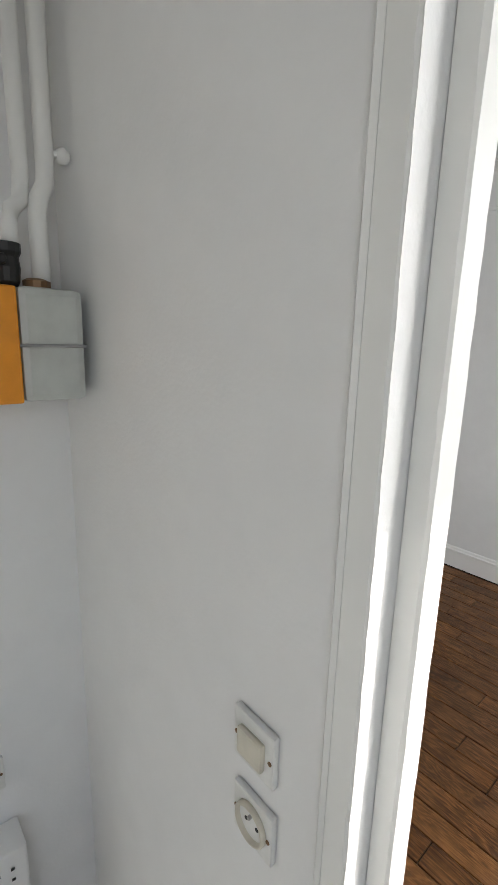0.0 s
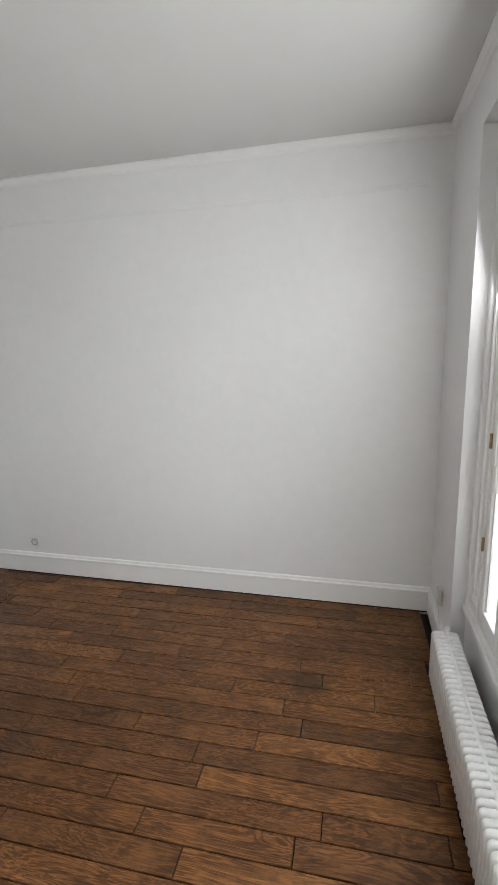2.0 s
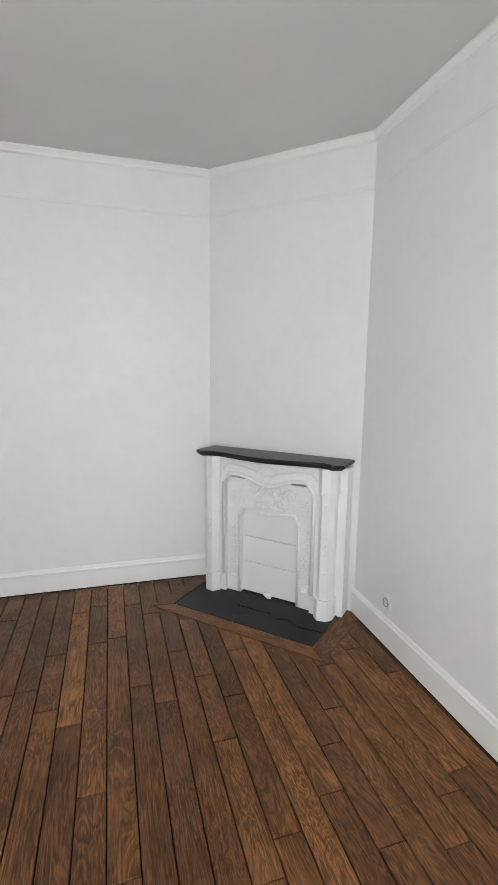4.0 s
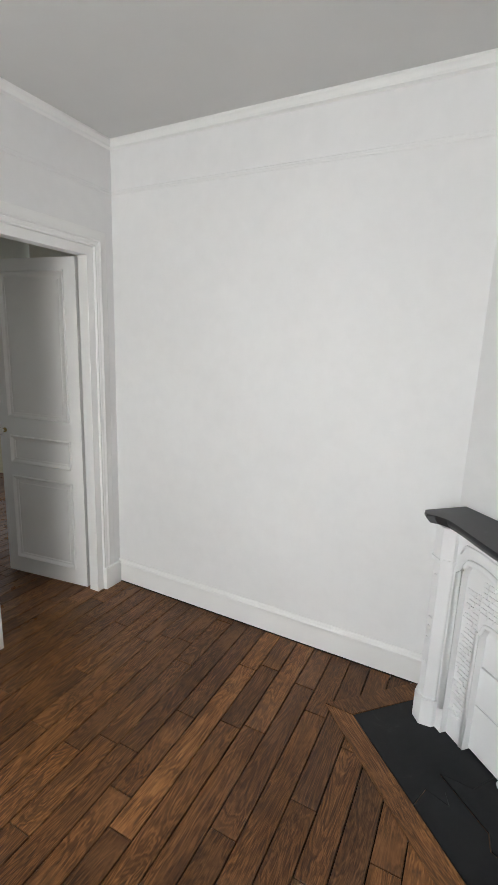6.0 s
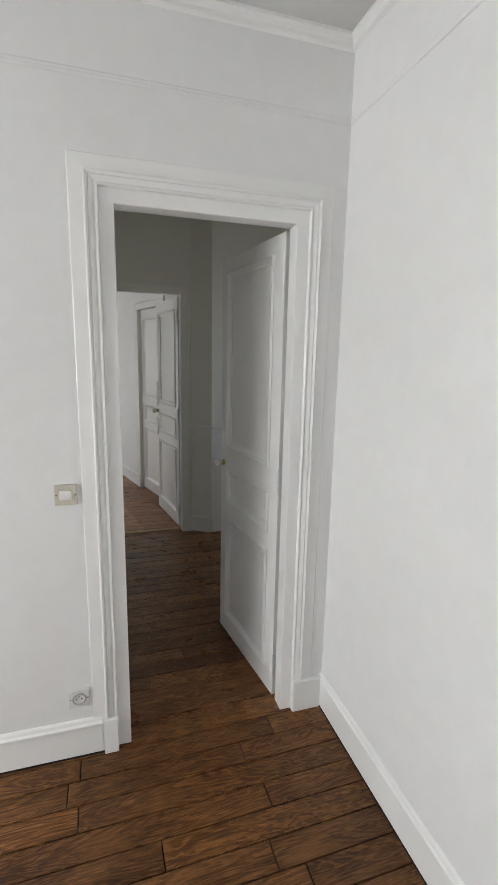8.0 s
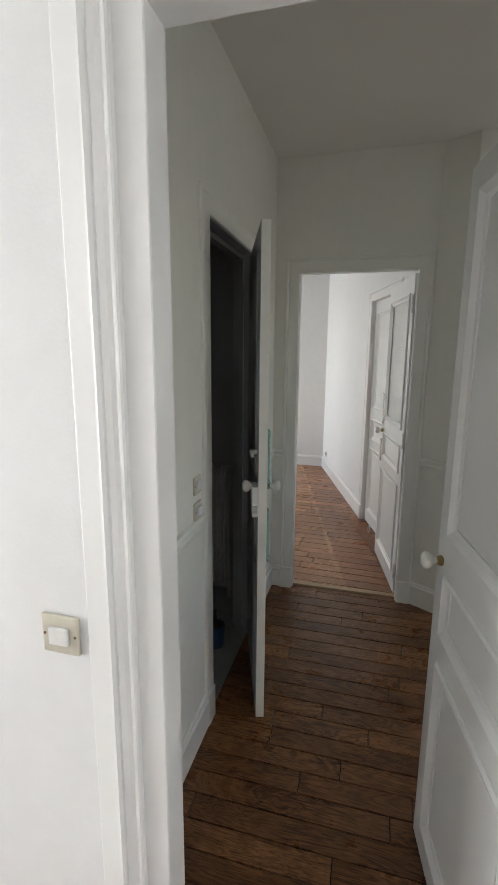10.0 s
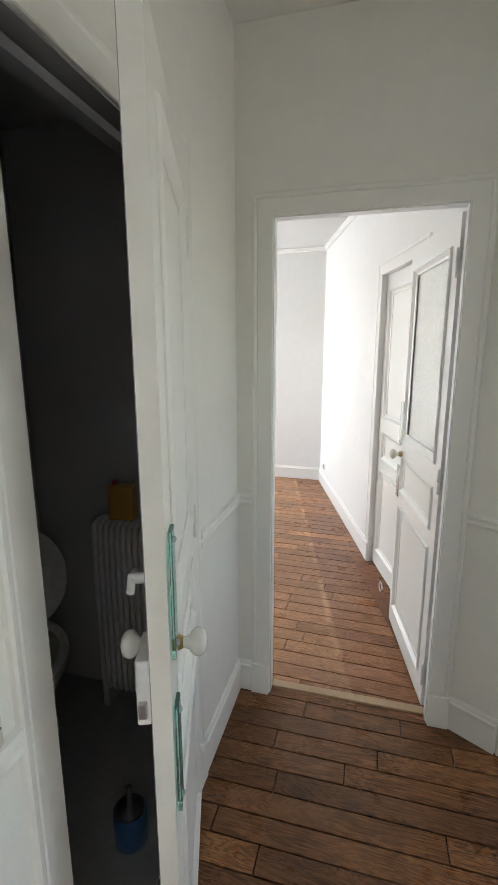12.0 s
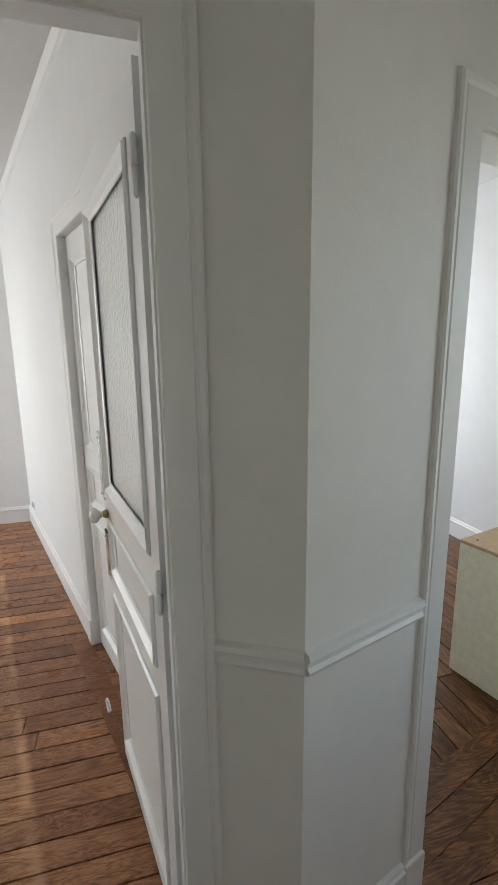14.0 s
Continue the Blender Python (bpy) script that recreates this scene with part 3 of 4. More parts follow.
# room door: hinged on the far jamb, standing open into the hall
hp, lp = Vector((-3.321, -0.092)), Vector((-3.222, -0.752))
mo = Matrix.Translation((hp.x, hp.y, 0.006)) @ Matrix.Rotation(math.atan2(lp.y - hp.y, lp.x - hp.x), 4, "Z")
panel_door("door_1", mo @ Matrix.Diagonal((1, -1, 1, 1)), 0.670, 2.112, PANELS3, "open white panelled door with porcelain knobs", TRIM, None, 0.036)
# glazed door of the far room, standing open
hp, lp = Vector((-3.216, -2.424)), Vector((-3.092, -3.137))
mo = Matrix.Translation((hp.x, hp.y, 0.006)) @ Matrix.Rotation(math.atan2(lp.y - hp.y, lp.x - hp.x), 4, "Z")
d2 = panel_door("door_2", mo @ Matrix.Diagonal((1, -1, 1, 1)), 0.705, 2.125, [(0.13, 0.76), (0.84, 1.04), (1.14, 2.02)], "open white door with a hammered glass pane", TRIM, None, 0.036, glazed=2, knob_z=1.05, stile=0.072)
for z0, z1 in ((1.10, 1.34), (0.80, 0.98)):
    pl = part("finger_plate", box(bmesh.new(), 0.655, 0.700, -0.010, -0.003, z0, z1, 0.002), CLEARPLATE, d2, "thick glass finger plate")
    for z in (z0 + 0.02, z1 - 0.02):
        part("screw", turned(bmesh.new(), [(0.005, 0), (0.005, 0.003), (0.0, 0.005)], Matrix.Translation((0.678, -0.010, z)) @ pose(0, 0, 0, 90), 8), STEEL, pl)
# closed door in the angled wall
q = P1 + dw * 2.264
panel_door("door_3", face_matrix((q.x, q.y, 0.004), dw) @ Matrix.Translation((0, 0.03, 0)), 0.712, 2.122, [(0.13, 0.76), (0.84, 1.04), (1.14, 2.02)], "closed white panelled door in the angled wall", TRIM, None, 0.036, knob_z=1.05, knob_back=False)
# closet door: white hall side, grey inside, ajar
hp = Vector((-2.352, -1.742))
lp = Vector((-2.569, -1.09))
mo = Matrix.Translation((hp.x, hp.y, 0.004)) @ Matrix.Rotation(math.atan2(lp.y - hp.y, lp.x - hp.x), 4, "Z")
d4 = panel_door("door_4", mo @ Matrix.Diagonal((1, -1, 1, 1)) @ Matrix.Translation((0, -0.036, 0)), 0.687, 2.122, PANELS3[:2] + [(1.12, 2.02)], "closet door ajar, white outside and grey inside", TRIM_HALL, GREYTRIM, 0.036, knob_z=1.08, backset=0.07)
for z0, z1 in ((1.09, 1.33), (0.76, 0.99)):
    pl = part("finger_plate", box(bmesh.new(), 0.640, 0.682, -0.011, -0.003, z0, z1, 0.002), GREENGLASS, d4, "thick green glass finger plate")
    for z in (z0 + 0.02, z1 - 0.02):
        part("screw", turned(bmesh.new(), [(0.006, 0), (0.006, 0.003), (0.0, 0.006)], Matrix.Translation((0.661, -0.011, z)) @ pose(0, 0, 0, 90), 8), STEEL, pl)
part("lock_case", box(bmesh.new(), 0.600, 0.690, 0.0375, 0.062, 0.965, 1.095, 0.004), WHITEPL, d4, "white painted rim lock")
lt = part("latch", box(bmesh.new(), 0.686, 0.700, 0.042, 0.058, 0.985, 1.015, 0.003), STEEL, d4)
bm = turned(bmesh.new(), [(0.010, 0.0), (0.010, 0.03), (0.006, 0.034)], Matrix.Translation((0.652, 0.038, 1.235)) @ pose(0, 0, 0, -90), 12)
tube(bm, [(0.632, 0.062, 1.238), (0.652, 0.066, 1.235), (0.684, 0.062, 1.225)], 0.007)
part("turn_latch", bm, WHITEPL, d4, "small white turn latch", True)

# ---- switches and sockets ----


def plate_base(name, m, label, category, size=0.078, material=None, group=""):
    top = root(name, m, label, category, group)
    part("plate", box(bmesh.new(), -size / 2, size / 2, -0.010, -0.001, -size / 2, size / 2, 0.003), material or WHITEPL, top)
    for x in (-0.42, 0.42):
        part("screw", turned(bmesh.new(), [(0.0028, 0), (0.0028, 0.0012), (0.0, 0.0018)], Matrix.Translation((x * size, -0.010, 0)) @ pose(0, 0, 0, 90), 8), COPPER, top)
    return top


def light_switch(m, label, plate=None, size=0.078):
    top = plate_base("light_switch", m, label, "switch", size, plate or CREAMPL)
    r = bmesh.new()
    box(r, -0.021, 0.021, -0.018, -0.009, -0.018, 0.018, 0.004)
    part("rocker", r, CREAMPL if plate else WHITEPL, top, "ivory rocker")
    return top


def socket(m, label, face=None, size=0.078):
    top = plate_base("wall_socket", m, label, "socket", size, WHITEPL)
    part("collar", turned(bmesh.new(), [(0.026, 0), (0.026, 0.006), (0.0235, 0.008), (0.022, 0.008), (0.0215, 0.001), (0.0, 0.001)], Matrix.Translation((0, -0.0085, 0)) @ pose(0, 0, 0, 90), 28), face or SOCKETGREY, top, "round socket face", True)
    for x in (-0.0095, 0.0095):
        part("contact_hole", turned(bmesh.new(), [(0.0028, 0), (0.0028, 0.0008), (0, 0.0008)], Matrix.Translation((x, -0.0097, -0.002)) @ pose(0, 0, 0, 90), 10), BLACK, top)
    part("earth_pin", turned(bmesh.new(), [(0.0024, 0), (0.0024, 0.006), (0, 0.007)], Matrix.Translation((0, -0.0097, 0.010)) @ pose(0, 0, 0, 90), 10), STEEL, top)
    return top


light_switch(face_matrix((-2.455, 0, 1.112), (-1, 0)), "ivory square light switch beside a door casing")
socket(face_matrix((-2.462, 0, 0.265), (-1, 0)), "white wall socket above the skirting board")
socket(face_matrix((-2.415, YN, 0.252), (1, 0)), "white wall socket near the fireplace", None, 0.07)
light_switch(face_matrix((-0.628, -0.105, 1.172), (1, 0)), "white plate with ivory rocker on the kitchen wall", WHITEPL, 0.068)
socket(face_matrix((-0.626, -0.105, 1.066), (1, 0)), "white socket with brownish face on the kitchen wall", CREAMPL, 0.068)
for z in (1.138, 1.035):
    light_switch(face_matrix((HX, -0.925, z), (0, -1)), "ivory light switch on the hall wall", None, 0.07)["group"] = "pair of hall switches"
q = P1 + dw * 0.29
socket(face_matrix((q.x, q.y, 0.25), dw), "small white socket on the far wall", None, 0.07)
socket(face_matrix((-1.20, -0.315, 0.76), (0, 1)), "white socket with a brass face on the kitchen wall", BRASS, 0.075)
plate_base("blank_plate", face_matrix((-1.20, -0.325, 1.17), (0, 1)), "white blank cover plate", "cover plate", 0.08)

# ---- fireplace ----
mid = (CA + CB) / 2
fm = face_matrix((mid.x, mid.y, 0), CA - CB)
fp = root("fireplace", fm, "white painted moulded fireplace with a dark marble shelf", "fireplace")


def arch(x, half, top, dip):
    """Bracket-shaped underside: high near the sides, dipping to the middle."""
    u = abs(x) / half
    return top - dip * (0.5 + 0.5 * math.cos(math.pi * min(u / 0.72, 1.0))) - 0.07 * max(0.0, (u - 0.86) / 0.14) ** 2


def arched_slab(bm, half, foot, top, apex, dip, open_half, y0, y1):
    """A slab with an opening whose head follows arch()."""
    n = 40
    for x0, x1 in ((-half, -open_half), (open_half, half)):
        box(bm, x0, x1, y0, y1, foot, top)
    xs = [-open_half + 2 * open_half * i / n for i in range(n + 1)]
    rows = []
    for x in xs:
        z = arch(x, open_half, apex, dip)
        rows.append([bm.verts.new(p) for p in ((x, y0, z), (x, y0, top), (x, y1, top), (x, y1, z))])
    for a, b in zip(rows, rows[1:]):
        for k in range(4):
            bm.faces.new((a[k], b[k], b[(k + 1) % 4], a[(k + 1) % 4]))
    return bm


part("surround", arched_slab(bmesh.new(), 0.37, 0.0, 0.94, 0.825, 0.055, 0.305, -0.165, -0.004), PLASTER, fp)
pts = [(x, -0.172, arch(x, 0.305, 0.825, 0.055) + 0.012) for x in (-0.305 + 0.61 * i / 40 for i in range(41))]
pts = [(-0.317, -0.172, 0.13)] + [(-0.317, -0.172, pts[0][2])] + pts[1:-1] + [(0.317, -0.172, pts[-1][2]), (0.317, -0.172, 0.13)]
part("arch_moulding", tube(bmesh.new(), pts, 0.013, 10), PLASTER, fp, "", True)
pts2 = [(x, -0.166, arch(x, 0.34, 0.87, 0.035) + 0.022) for x in (-0.33 + 0.66 * i / 40 for i in range(41))]
part("frieze_moulding", tube(bmesh.new(), pts2, 0.006, 8), PLASTER, fp, "", True)
bm = bmesh.new()
ring = [(0.062 * math.cos(a), -0.167, 0.872 + 0.036 * math.sin(a)) for a in (2 * math.pi * i / 28 for i in range(29))]
tube(bm, ring, 0.006, 8)
blob(bm, (0, -0.160, 0.872), 0.052, 0.014, 0.028, 20, 10)
part("medallion", bm, PLASTER, fp, "plain oval medallion", True)
for s in (-1, 1):
    pil = part("pilaster", prism(bmesh.new(), [(s * 0.352, -0.004), (s * 0.352, -0.175), (s * 0.382, -0.212), (s * 0.425, -0.205), (s * 0.448, -0.170), (s * 0.448, -0.004)][::s], 0.125, 0.79), PLASTER, fp)
    part("plinth", prism(bmesh.new(), [(s * 0.342, -0.004), (s * 0.342, -0.185), (s * 0.376, -0.225), (s * 0.432, -0.216), (s * 0.460, -0.176), (s * 0.460, -0.004)][::s], 0.002, 0.135), PLASTER, pil)
    part("capital", prism(bmesh.new(), [(s * 0.347, -0.004), (s * 0.347, -0.182), (s * 0.379, -0.220), (s * 0.430, -0.212), (s * 0.455, -0.174), (s * 0.455, -0.004)][::s], 0.80, 0.942), PLASTER, pil)
    part("neck_bead", prism(bmesh.new(), [(s * 0.344, -0.004), (s * 0.344, -0.186), (s * 0.377, -0.226), (s * 0.432, -0.217), (s * 0.459, -0.177), (s * 0.459, -0.004)][::s], 0.785, 0.803), PLASTER, pil)
    bm = bmesh.new()
    for z in (0.30, 0.42, 0.47, 0.52, 0.72, 0.84, 0.90):
        blob(bm, (s * 0.404, -0.209, z), 0.012, 0.006, 0.012 if z in (0.47,) else 0.006)
    tagged(part("carved_ornament", bm, PLASTER, pil, "", True), kind="stuff")
part("cheek", box(bmesh.new(), 0.448, 0.50, -0.11, -0.004, 0.002, 0.94), PLASTER, fp)
part("cheek", box(bmesh.new(), -0.50, -0.448, -0.11, -0.004, 0.002, 0.94), PLASTER, fp)
# relief insert with small courses, a carved shell and the shutter
ins = part("relief_insert", arched_slab(bmesh.new(), 0.325, 0.0, 0.80, 0.60, 0.022, 0.205, -0.105, -0.03), PLASTER, fp)
bm = bmesh.new()
rng = random.Random(4)
for r in range(31):
    z = 0.115 + r * 0.0215
    for s in (-1, 1):
        x = 0.222
        while x < 0.298:
            w = rng.uniform(0.016, 0.034)
            if z < 0.70 and x + w < 0.302:
                box(bm, min(s * x, s * (x + w)), max(s * x, s * (x + w)), -0.105 - rng.uniform(0.003, 0.008), -0.103, z, z + rng.uniform(0.013, 0.018))
            x += w + 0.004
    if z > 0.615:
        x = -0.215
        while x < 0.20:
            w = rng.uniform(0.018, 0.036)
            if z + 0.02 < arch(x, 0.305, 0.825, 0.055) - 0.01 and abs(x + w / 2) > 0.085:
                box(bm, x, x + w, -0.105 - rng.uniform(0.003, 0.007), -0.103, z, z + 0.016)
            x += w + 0.004
tagged(part("relief_work", bm, PLASTER, ins), kind="stuff")
bm = bmesh.new()
for i in range(46):
    a = rng.uniform(0, 2 * math.pi)
    r = rng.uniform(0.3, 1.0)
    blob(bm, (0.105 * r * math.cos(a), -0.112, 0.69 + 0.062 * r * math.sin(a)), rng.uniform(0.008, 0.02), rng.uniform(0.008, 0.017), rng.uniform(0.006, 0.014), 8, 5)
for s in (-1, 1):
    tube(bm, [(s * (0.03 + 0.12 * k / 8), -0.113, 0.745 + 0.02 * math.sin(k)) for k in range(9)], 0.009, 8)
    tube(bm, [(s * (0.02 + 0.09 * k / 6), -0.113, 0.622 + 0.012 * math.cos(k)) for k in range(7)], 0.009, 8)
    for z in (0.12, 0.14, 0.165):
        blob(bm, (s * 0.26, -0.11, z), 0.022, 0.010, 0.010, 8, 5)
blob(bm, (0, -0.118, 0.685), 0.048, 0.016, 0.028, 16, 8)
tagged(part("carved_shell", bm, PLASTER, ins, "carved shell and scrolls", True), kind="stuff")
ins.location.y -= 0.03
pts3 = [(-0.212, -0.112, 0.02), (-0.212, -0.112, 0.56)] + [(x, -0.112, arch(x, 0.205, 0.60, 0.022) + 0.008) for x in (-0.2 + 0.4 * i / 24 for i in range(25))] + [(0.212, -0.112, 0.56), (0.212, -0.112, 0.02)]
part("shutter_frame", tube(bmesh.new(), pts3, 0.009, 8), PLASTER, ins, "", True)
for z0, z1 in ((0.012, 0.222), (0.226, 0.398), (0.402, 0.60)):
    part("shutter_panel", box(bmesh.new(), -0.206, 0.206, -0.105 + (z0 > 0.3) * 0.006, -0.075, z0, z1, 0.003), PLASTER, fp, "white sliding shutter panel")
part("shutter_knob", blob(blob(bmesh.new(), (0, -0.125, 0.028), 0.034, 0.02, 0.018, 12, 8), (0.01, -0.137, 0.02), 0.02, 0.014, 0.012, 10, 6), PLASTER, fp, "moulded white lifting tab", True)
# shelf
front = []
for i in range(41):
    x = -0.508 + 1.016 * i / 40
    u = abs(x) / 0.508
    y = -0.235 - 0.030 * math.cos(math.pi * u * 1.15) * (u < 0.87) - 0.022 * max(0, 1 - abs(u - 0.86) / 0.1)
    front.append((x, y if u < 0.985 else -0.215))
outline = [(-0.505, -0.003)] + front + [(0.505, -0.003)]
bm = bmesh.new()


def outline_ring(scale, z):
    return [bm.verts.new((x * scale if abs(x) < 2 else x, min(y * scale, -0.003), z)) for x, y in outline]


rings = [outline_ring(k, z) for k, z in ((0.962, 0.944), (0.972, 0.948), (0.985, 0.953), (1.0, 0.962), (1.003, 0.969), (0.998, 0.975), (0.99, 0.977))]
for a, b in zip(rings, rings[1:]):
    for k in range(len(a)):
        bm.faces.new((a[k], a[(k + 1) % len(a)], b[(k + 1) % len(a)], b[k]))
bm.faces.new(rings[0][::-1])
bm.faces.new(rings[-1])
part("mantel_shelf", bm, MARBLE, fp, "dark grey veined marble shelf")
# hearth with cracked slate and wooden border
hearth = root("hearth", fm, "cracked dark slate hearth slab in the floor", "hearth", "", "structure")
bm = prism(bmesh.new(), [(-0.505, -0.02), (-0.495, -0.485), (-0.06, -0.485), (-0.10, -0.40), (-0.02, -0.36), (-0.14, -0.30), (-0.05, -0.22), (-0.08, -0.02)], -0.003, 0.0045)
part("slab", bm, SLATE, hearth)
bm = prism(bmesh.new(), [(-0.077, -0.02), (-0.047, -0.22), (-0.136, -0.30), (0.10, -0.29), (0.15, -0.33), (0.23, -0.30), (0.30, -0.345), (0.46, -0.33), (0.475, -0.02)], -0.003, 0.0055)
part("slab", bm, SLATE, hearth)
bm = prism(bmesh.new(), [(-0.134, -0.304), (-0.017, -0.36), (-0.097, -0.40), (-0.056, -0.485), (0.45, -0.485), (0.46, -0.334), (0.30, -0.350), (0.23, -0.306), (0.15, -0.336), (0.10, -0.296)], -0.003, 0.0042)
part("slab", bm, SLATE, hearth)
for pts in ([(-0.590, -0.580), (0.545, -0.580), (0.453, -0.489), (-0.498, -0.489)], [(0.548, -0.577), (0.60, -0.02), (0.51, -0.02), (0.456, -0.487)], [(-0.593, -0.577), (-0.501, -0.487), (-0.508, -0.02), (-0.60, -0.02)]):
    c = (sum(p[0] for p in pts) / 4, sum(p[1] for p in pts) / 4)
    ln = 0 if abs(pts[0][1] - pts[1][1]) < 0.1 else 90
    rot = Matrix.Rotation(radians(-ln), 2)
    bm = prism(bmesh.new(), [tuple(rot @ Vector((x - c[0], y - c[1]))) for x, y in pts], -0.003, 0.0042)
    ob = part("border_board", bm, OAK, hearth, "oak border board")
    ob.matrix_local = pose(c[0], c[1], 0, 0, 0, ln)

# ---- window of the main room ----
win = root("window_1", pose(0.50, 0, 0), "white painted wooden window over the radiator", "window", "", "structure")


def sash(y0, y1, z0, z1, x0, x1, w, name):
    bm = bmesh.new()
    box(bm, x0, x1, y0, y0 + w, z0, z1, 0.004)
    box(bm, x0, x1, y1 - w, y1, z0, z1, 0.004)
    box(bm, x0, x1, y0 + w, y1 - w, z0, z0 + w * 1.5, 0.004)
    box(bm, x0, x1, y0 + w, y1 - w, z1 - w, z1, 0.004)
    s = part(name, bm, TRIM, win)
    bm = bmesh.new()
    b = 0.012
    box(bm, x0 + 0.012, x1 - 0.012, y0 + w, y0 + w + b, z0 + w, z1 - w)
    box(bm, x0 + 0.012, x1 - 0.012, y1 - w - b, y1 - w, z0 + w, z1 - w)
    part("glazing_bead", bm, TRIM, s)
    g = part("pane", box(bmesh.new(), (x0 + x1) / 2 - 0.002, (x0 + x1) / 2 + 0.002, y0 + w - 0.004, y1 - w + 0.004, z0 + w, z1 - w + 0.004), GLASS, s)
    g.visible_shadow = False
    return s


bm = bmesh.new()
for y0, y1 in ((0.357, 0.40), (2.215, 2.258), (2.045, 2.075), (1.45, 1.50)):
    box(bm, -0.008, 0.06, y0, y1, 0.40, 2.498, 0.005)
box(bm, -0.008, 0.06, 0.40, 2.215, 2.45, 2.498, 0.005)
box(bm, -0.008, 0.06, 0.40, 2.215, 0.402, 0.445, 0.005)
part("window_frame", bm, TRIM, win)
part("window_sill", box(bmesh.new(), -0.020, 0.02, 0.357, 2.258, 0.372, 0.400, 0.006), TRIM, win)
sash(2.078, 2.213, 0.447, 2.448, 0.008, 0.05, 0.026, "sash")
s1 = sash(1.775, 2.043, 0.447, 2.448, 0.0, 0.05, 0.045, "sash")
s2 = sash(1.502, 1.773, 0.447, 2.448, 0.0, 0.05, 0.045, "sash")
sash(0.402, 1.448, 0.447, 2.448, 0.0, 0.05, 0.05, "sash")
hd = bmesh.new()
box(hd, -0.012, 0.0, 1.785, 1.812, 1.12, 1.26, 0.003)
tube(hd, [(-0.012, 1.80, 1.22), (-0.04, 1.80, 1.22), (-0.045, 1.80, 1.20), (-0.045, 1.80, 1.10)], 0.008)
part("window_handle", hd, WHITEPL, s1, "white lever handle")
for z in (0.8, 1.25, 2.0):
    part("hinge", turned(bmesh.new(), [(0.003, -0.032), (0.006, -0.03), (0.006, 0.03), (0.003, 0.032)], Matrix.Translation((-0.006, 2.046, z)), 10), BRASS, s1, "worn brass hinge", True)

# ---- radiator ----
rad = root("radiator", pose(0, 0, 0), "low white multi-column steel radiator under the window", "radiator")
RX0, RX1, RZ0, RZ1, RY1 = 0.318, 0.438, 0.085, 0.335, 2.11
n = 52
pitch = 0.030
for i in range(n):
    y = RY1 - pitch * (i + 0.5)
    bm = bmesh.new()
    w = pitch * 0.37
    pts = [(RX0, RZ0 + 0.012), (RX0 + 0.012, RZ0), (RX1 - 0.012, RZ0), (RX1, RZ0 + 0.012), (RX1, RZ1 - 0.016), (RX1 - 0.005, RZ1 - 0.005), (RX1 - 0.016, RZ1), (RX0 + 0.016, RZ1), (RX0 + 0.005, RZ1 - 0.005), (RX0, RZ1 - 0.016)]
    c = ((RX0 + RX1) / 2, (RZ0 + RZ1) / 2)
    rings = []
    for k, yy in ((0.90, -w), (0.97, -w * 0.82), (1.0, -w * 0.4), (1.0, w * 0.4), (0.97, w * 0.82), (0.90, w)):
        rings.append([bm.verts.new((c[0] + (x - c[0]) * k, y + yy, c[1] + (z - c[1]) * (1 - (1 - k) * 0.5))) for x, z in pts])
    for a, b in zip(rings, rings[1:]):
        for k in range(len(pts)):
            bm.faces.new((a[k], a[(k + 1) % len(pts)], b[(k + 1) % len(pts)], b[k]))
    bm.faces.new(rings[0])
    bm.faces.new(rings[-1][::-1])
    part("radiator_section", bm, RADW, rad, "", True)
bm = bmesh.new()
for x in ((RX0 + RX1) / 2,):
    tube(bm, [(x, RY1 - 0.01, RZ1 - 0.006), (x, RY1 - pitch * n + 0.01, RZ1 - 0.006)], 0.008)
    tube(bm, [(x, RY1 - 0.01, RZ0 + 0.03), (x, RY1 - pitch * n + 0.01, RZ0 + 0.03)], 0.012)
part("header_pipe", bm, RADW, rad, "", True)
for y in (RY1 - 0.12, RY1 - pitch * n + 0.12):
    part("foot", box(bmesh.new(), RX0 + 0.03, RX1 - 0.03, y - 0.012, y + 0.012, -0.001, RZ0 + 0.03, 0.003), RADW, rad)
bm = tube(bmesh.new(), [(0.40, RY1 + 0.01, 0.30), (0.40, RY1 + 0.06, 0.30), (0.405, RY1 + 0.075, 0.27), (0.405, RY1 + 0.075, -0.01)], 0.008)
turned(bm, [(0.013, 0), (0.015, 0.004), (0.013, 0.03), (0, 0.032)], Matrix.Translation((0.405, RY1 + 0.075, 0.275)), 12)
part("valve_pipe", bm, RADW, rad, "", True)
jb = root("junction_box", face_matrix((XE, 2.50, 0.30), (0, -1)), "yellowed small cable outlet on the window wall", "cable outlet")
part("cover", box(bmesh.new(), -0.03, 0.03, -0.022, -0.001, -0.045, 0.045, 0.004), CREAMPL, jb)
part("cable", tube(bmesh.new(), [(0.01, -0.012, -0.045), (0.02, -0.012, -0.12), (0.10, -0.014, -0.16), (0.2, -0.016, -0.14)], 0.004), WHITEPL, jb)

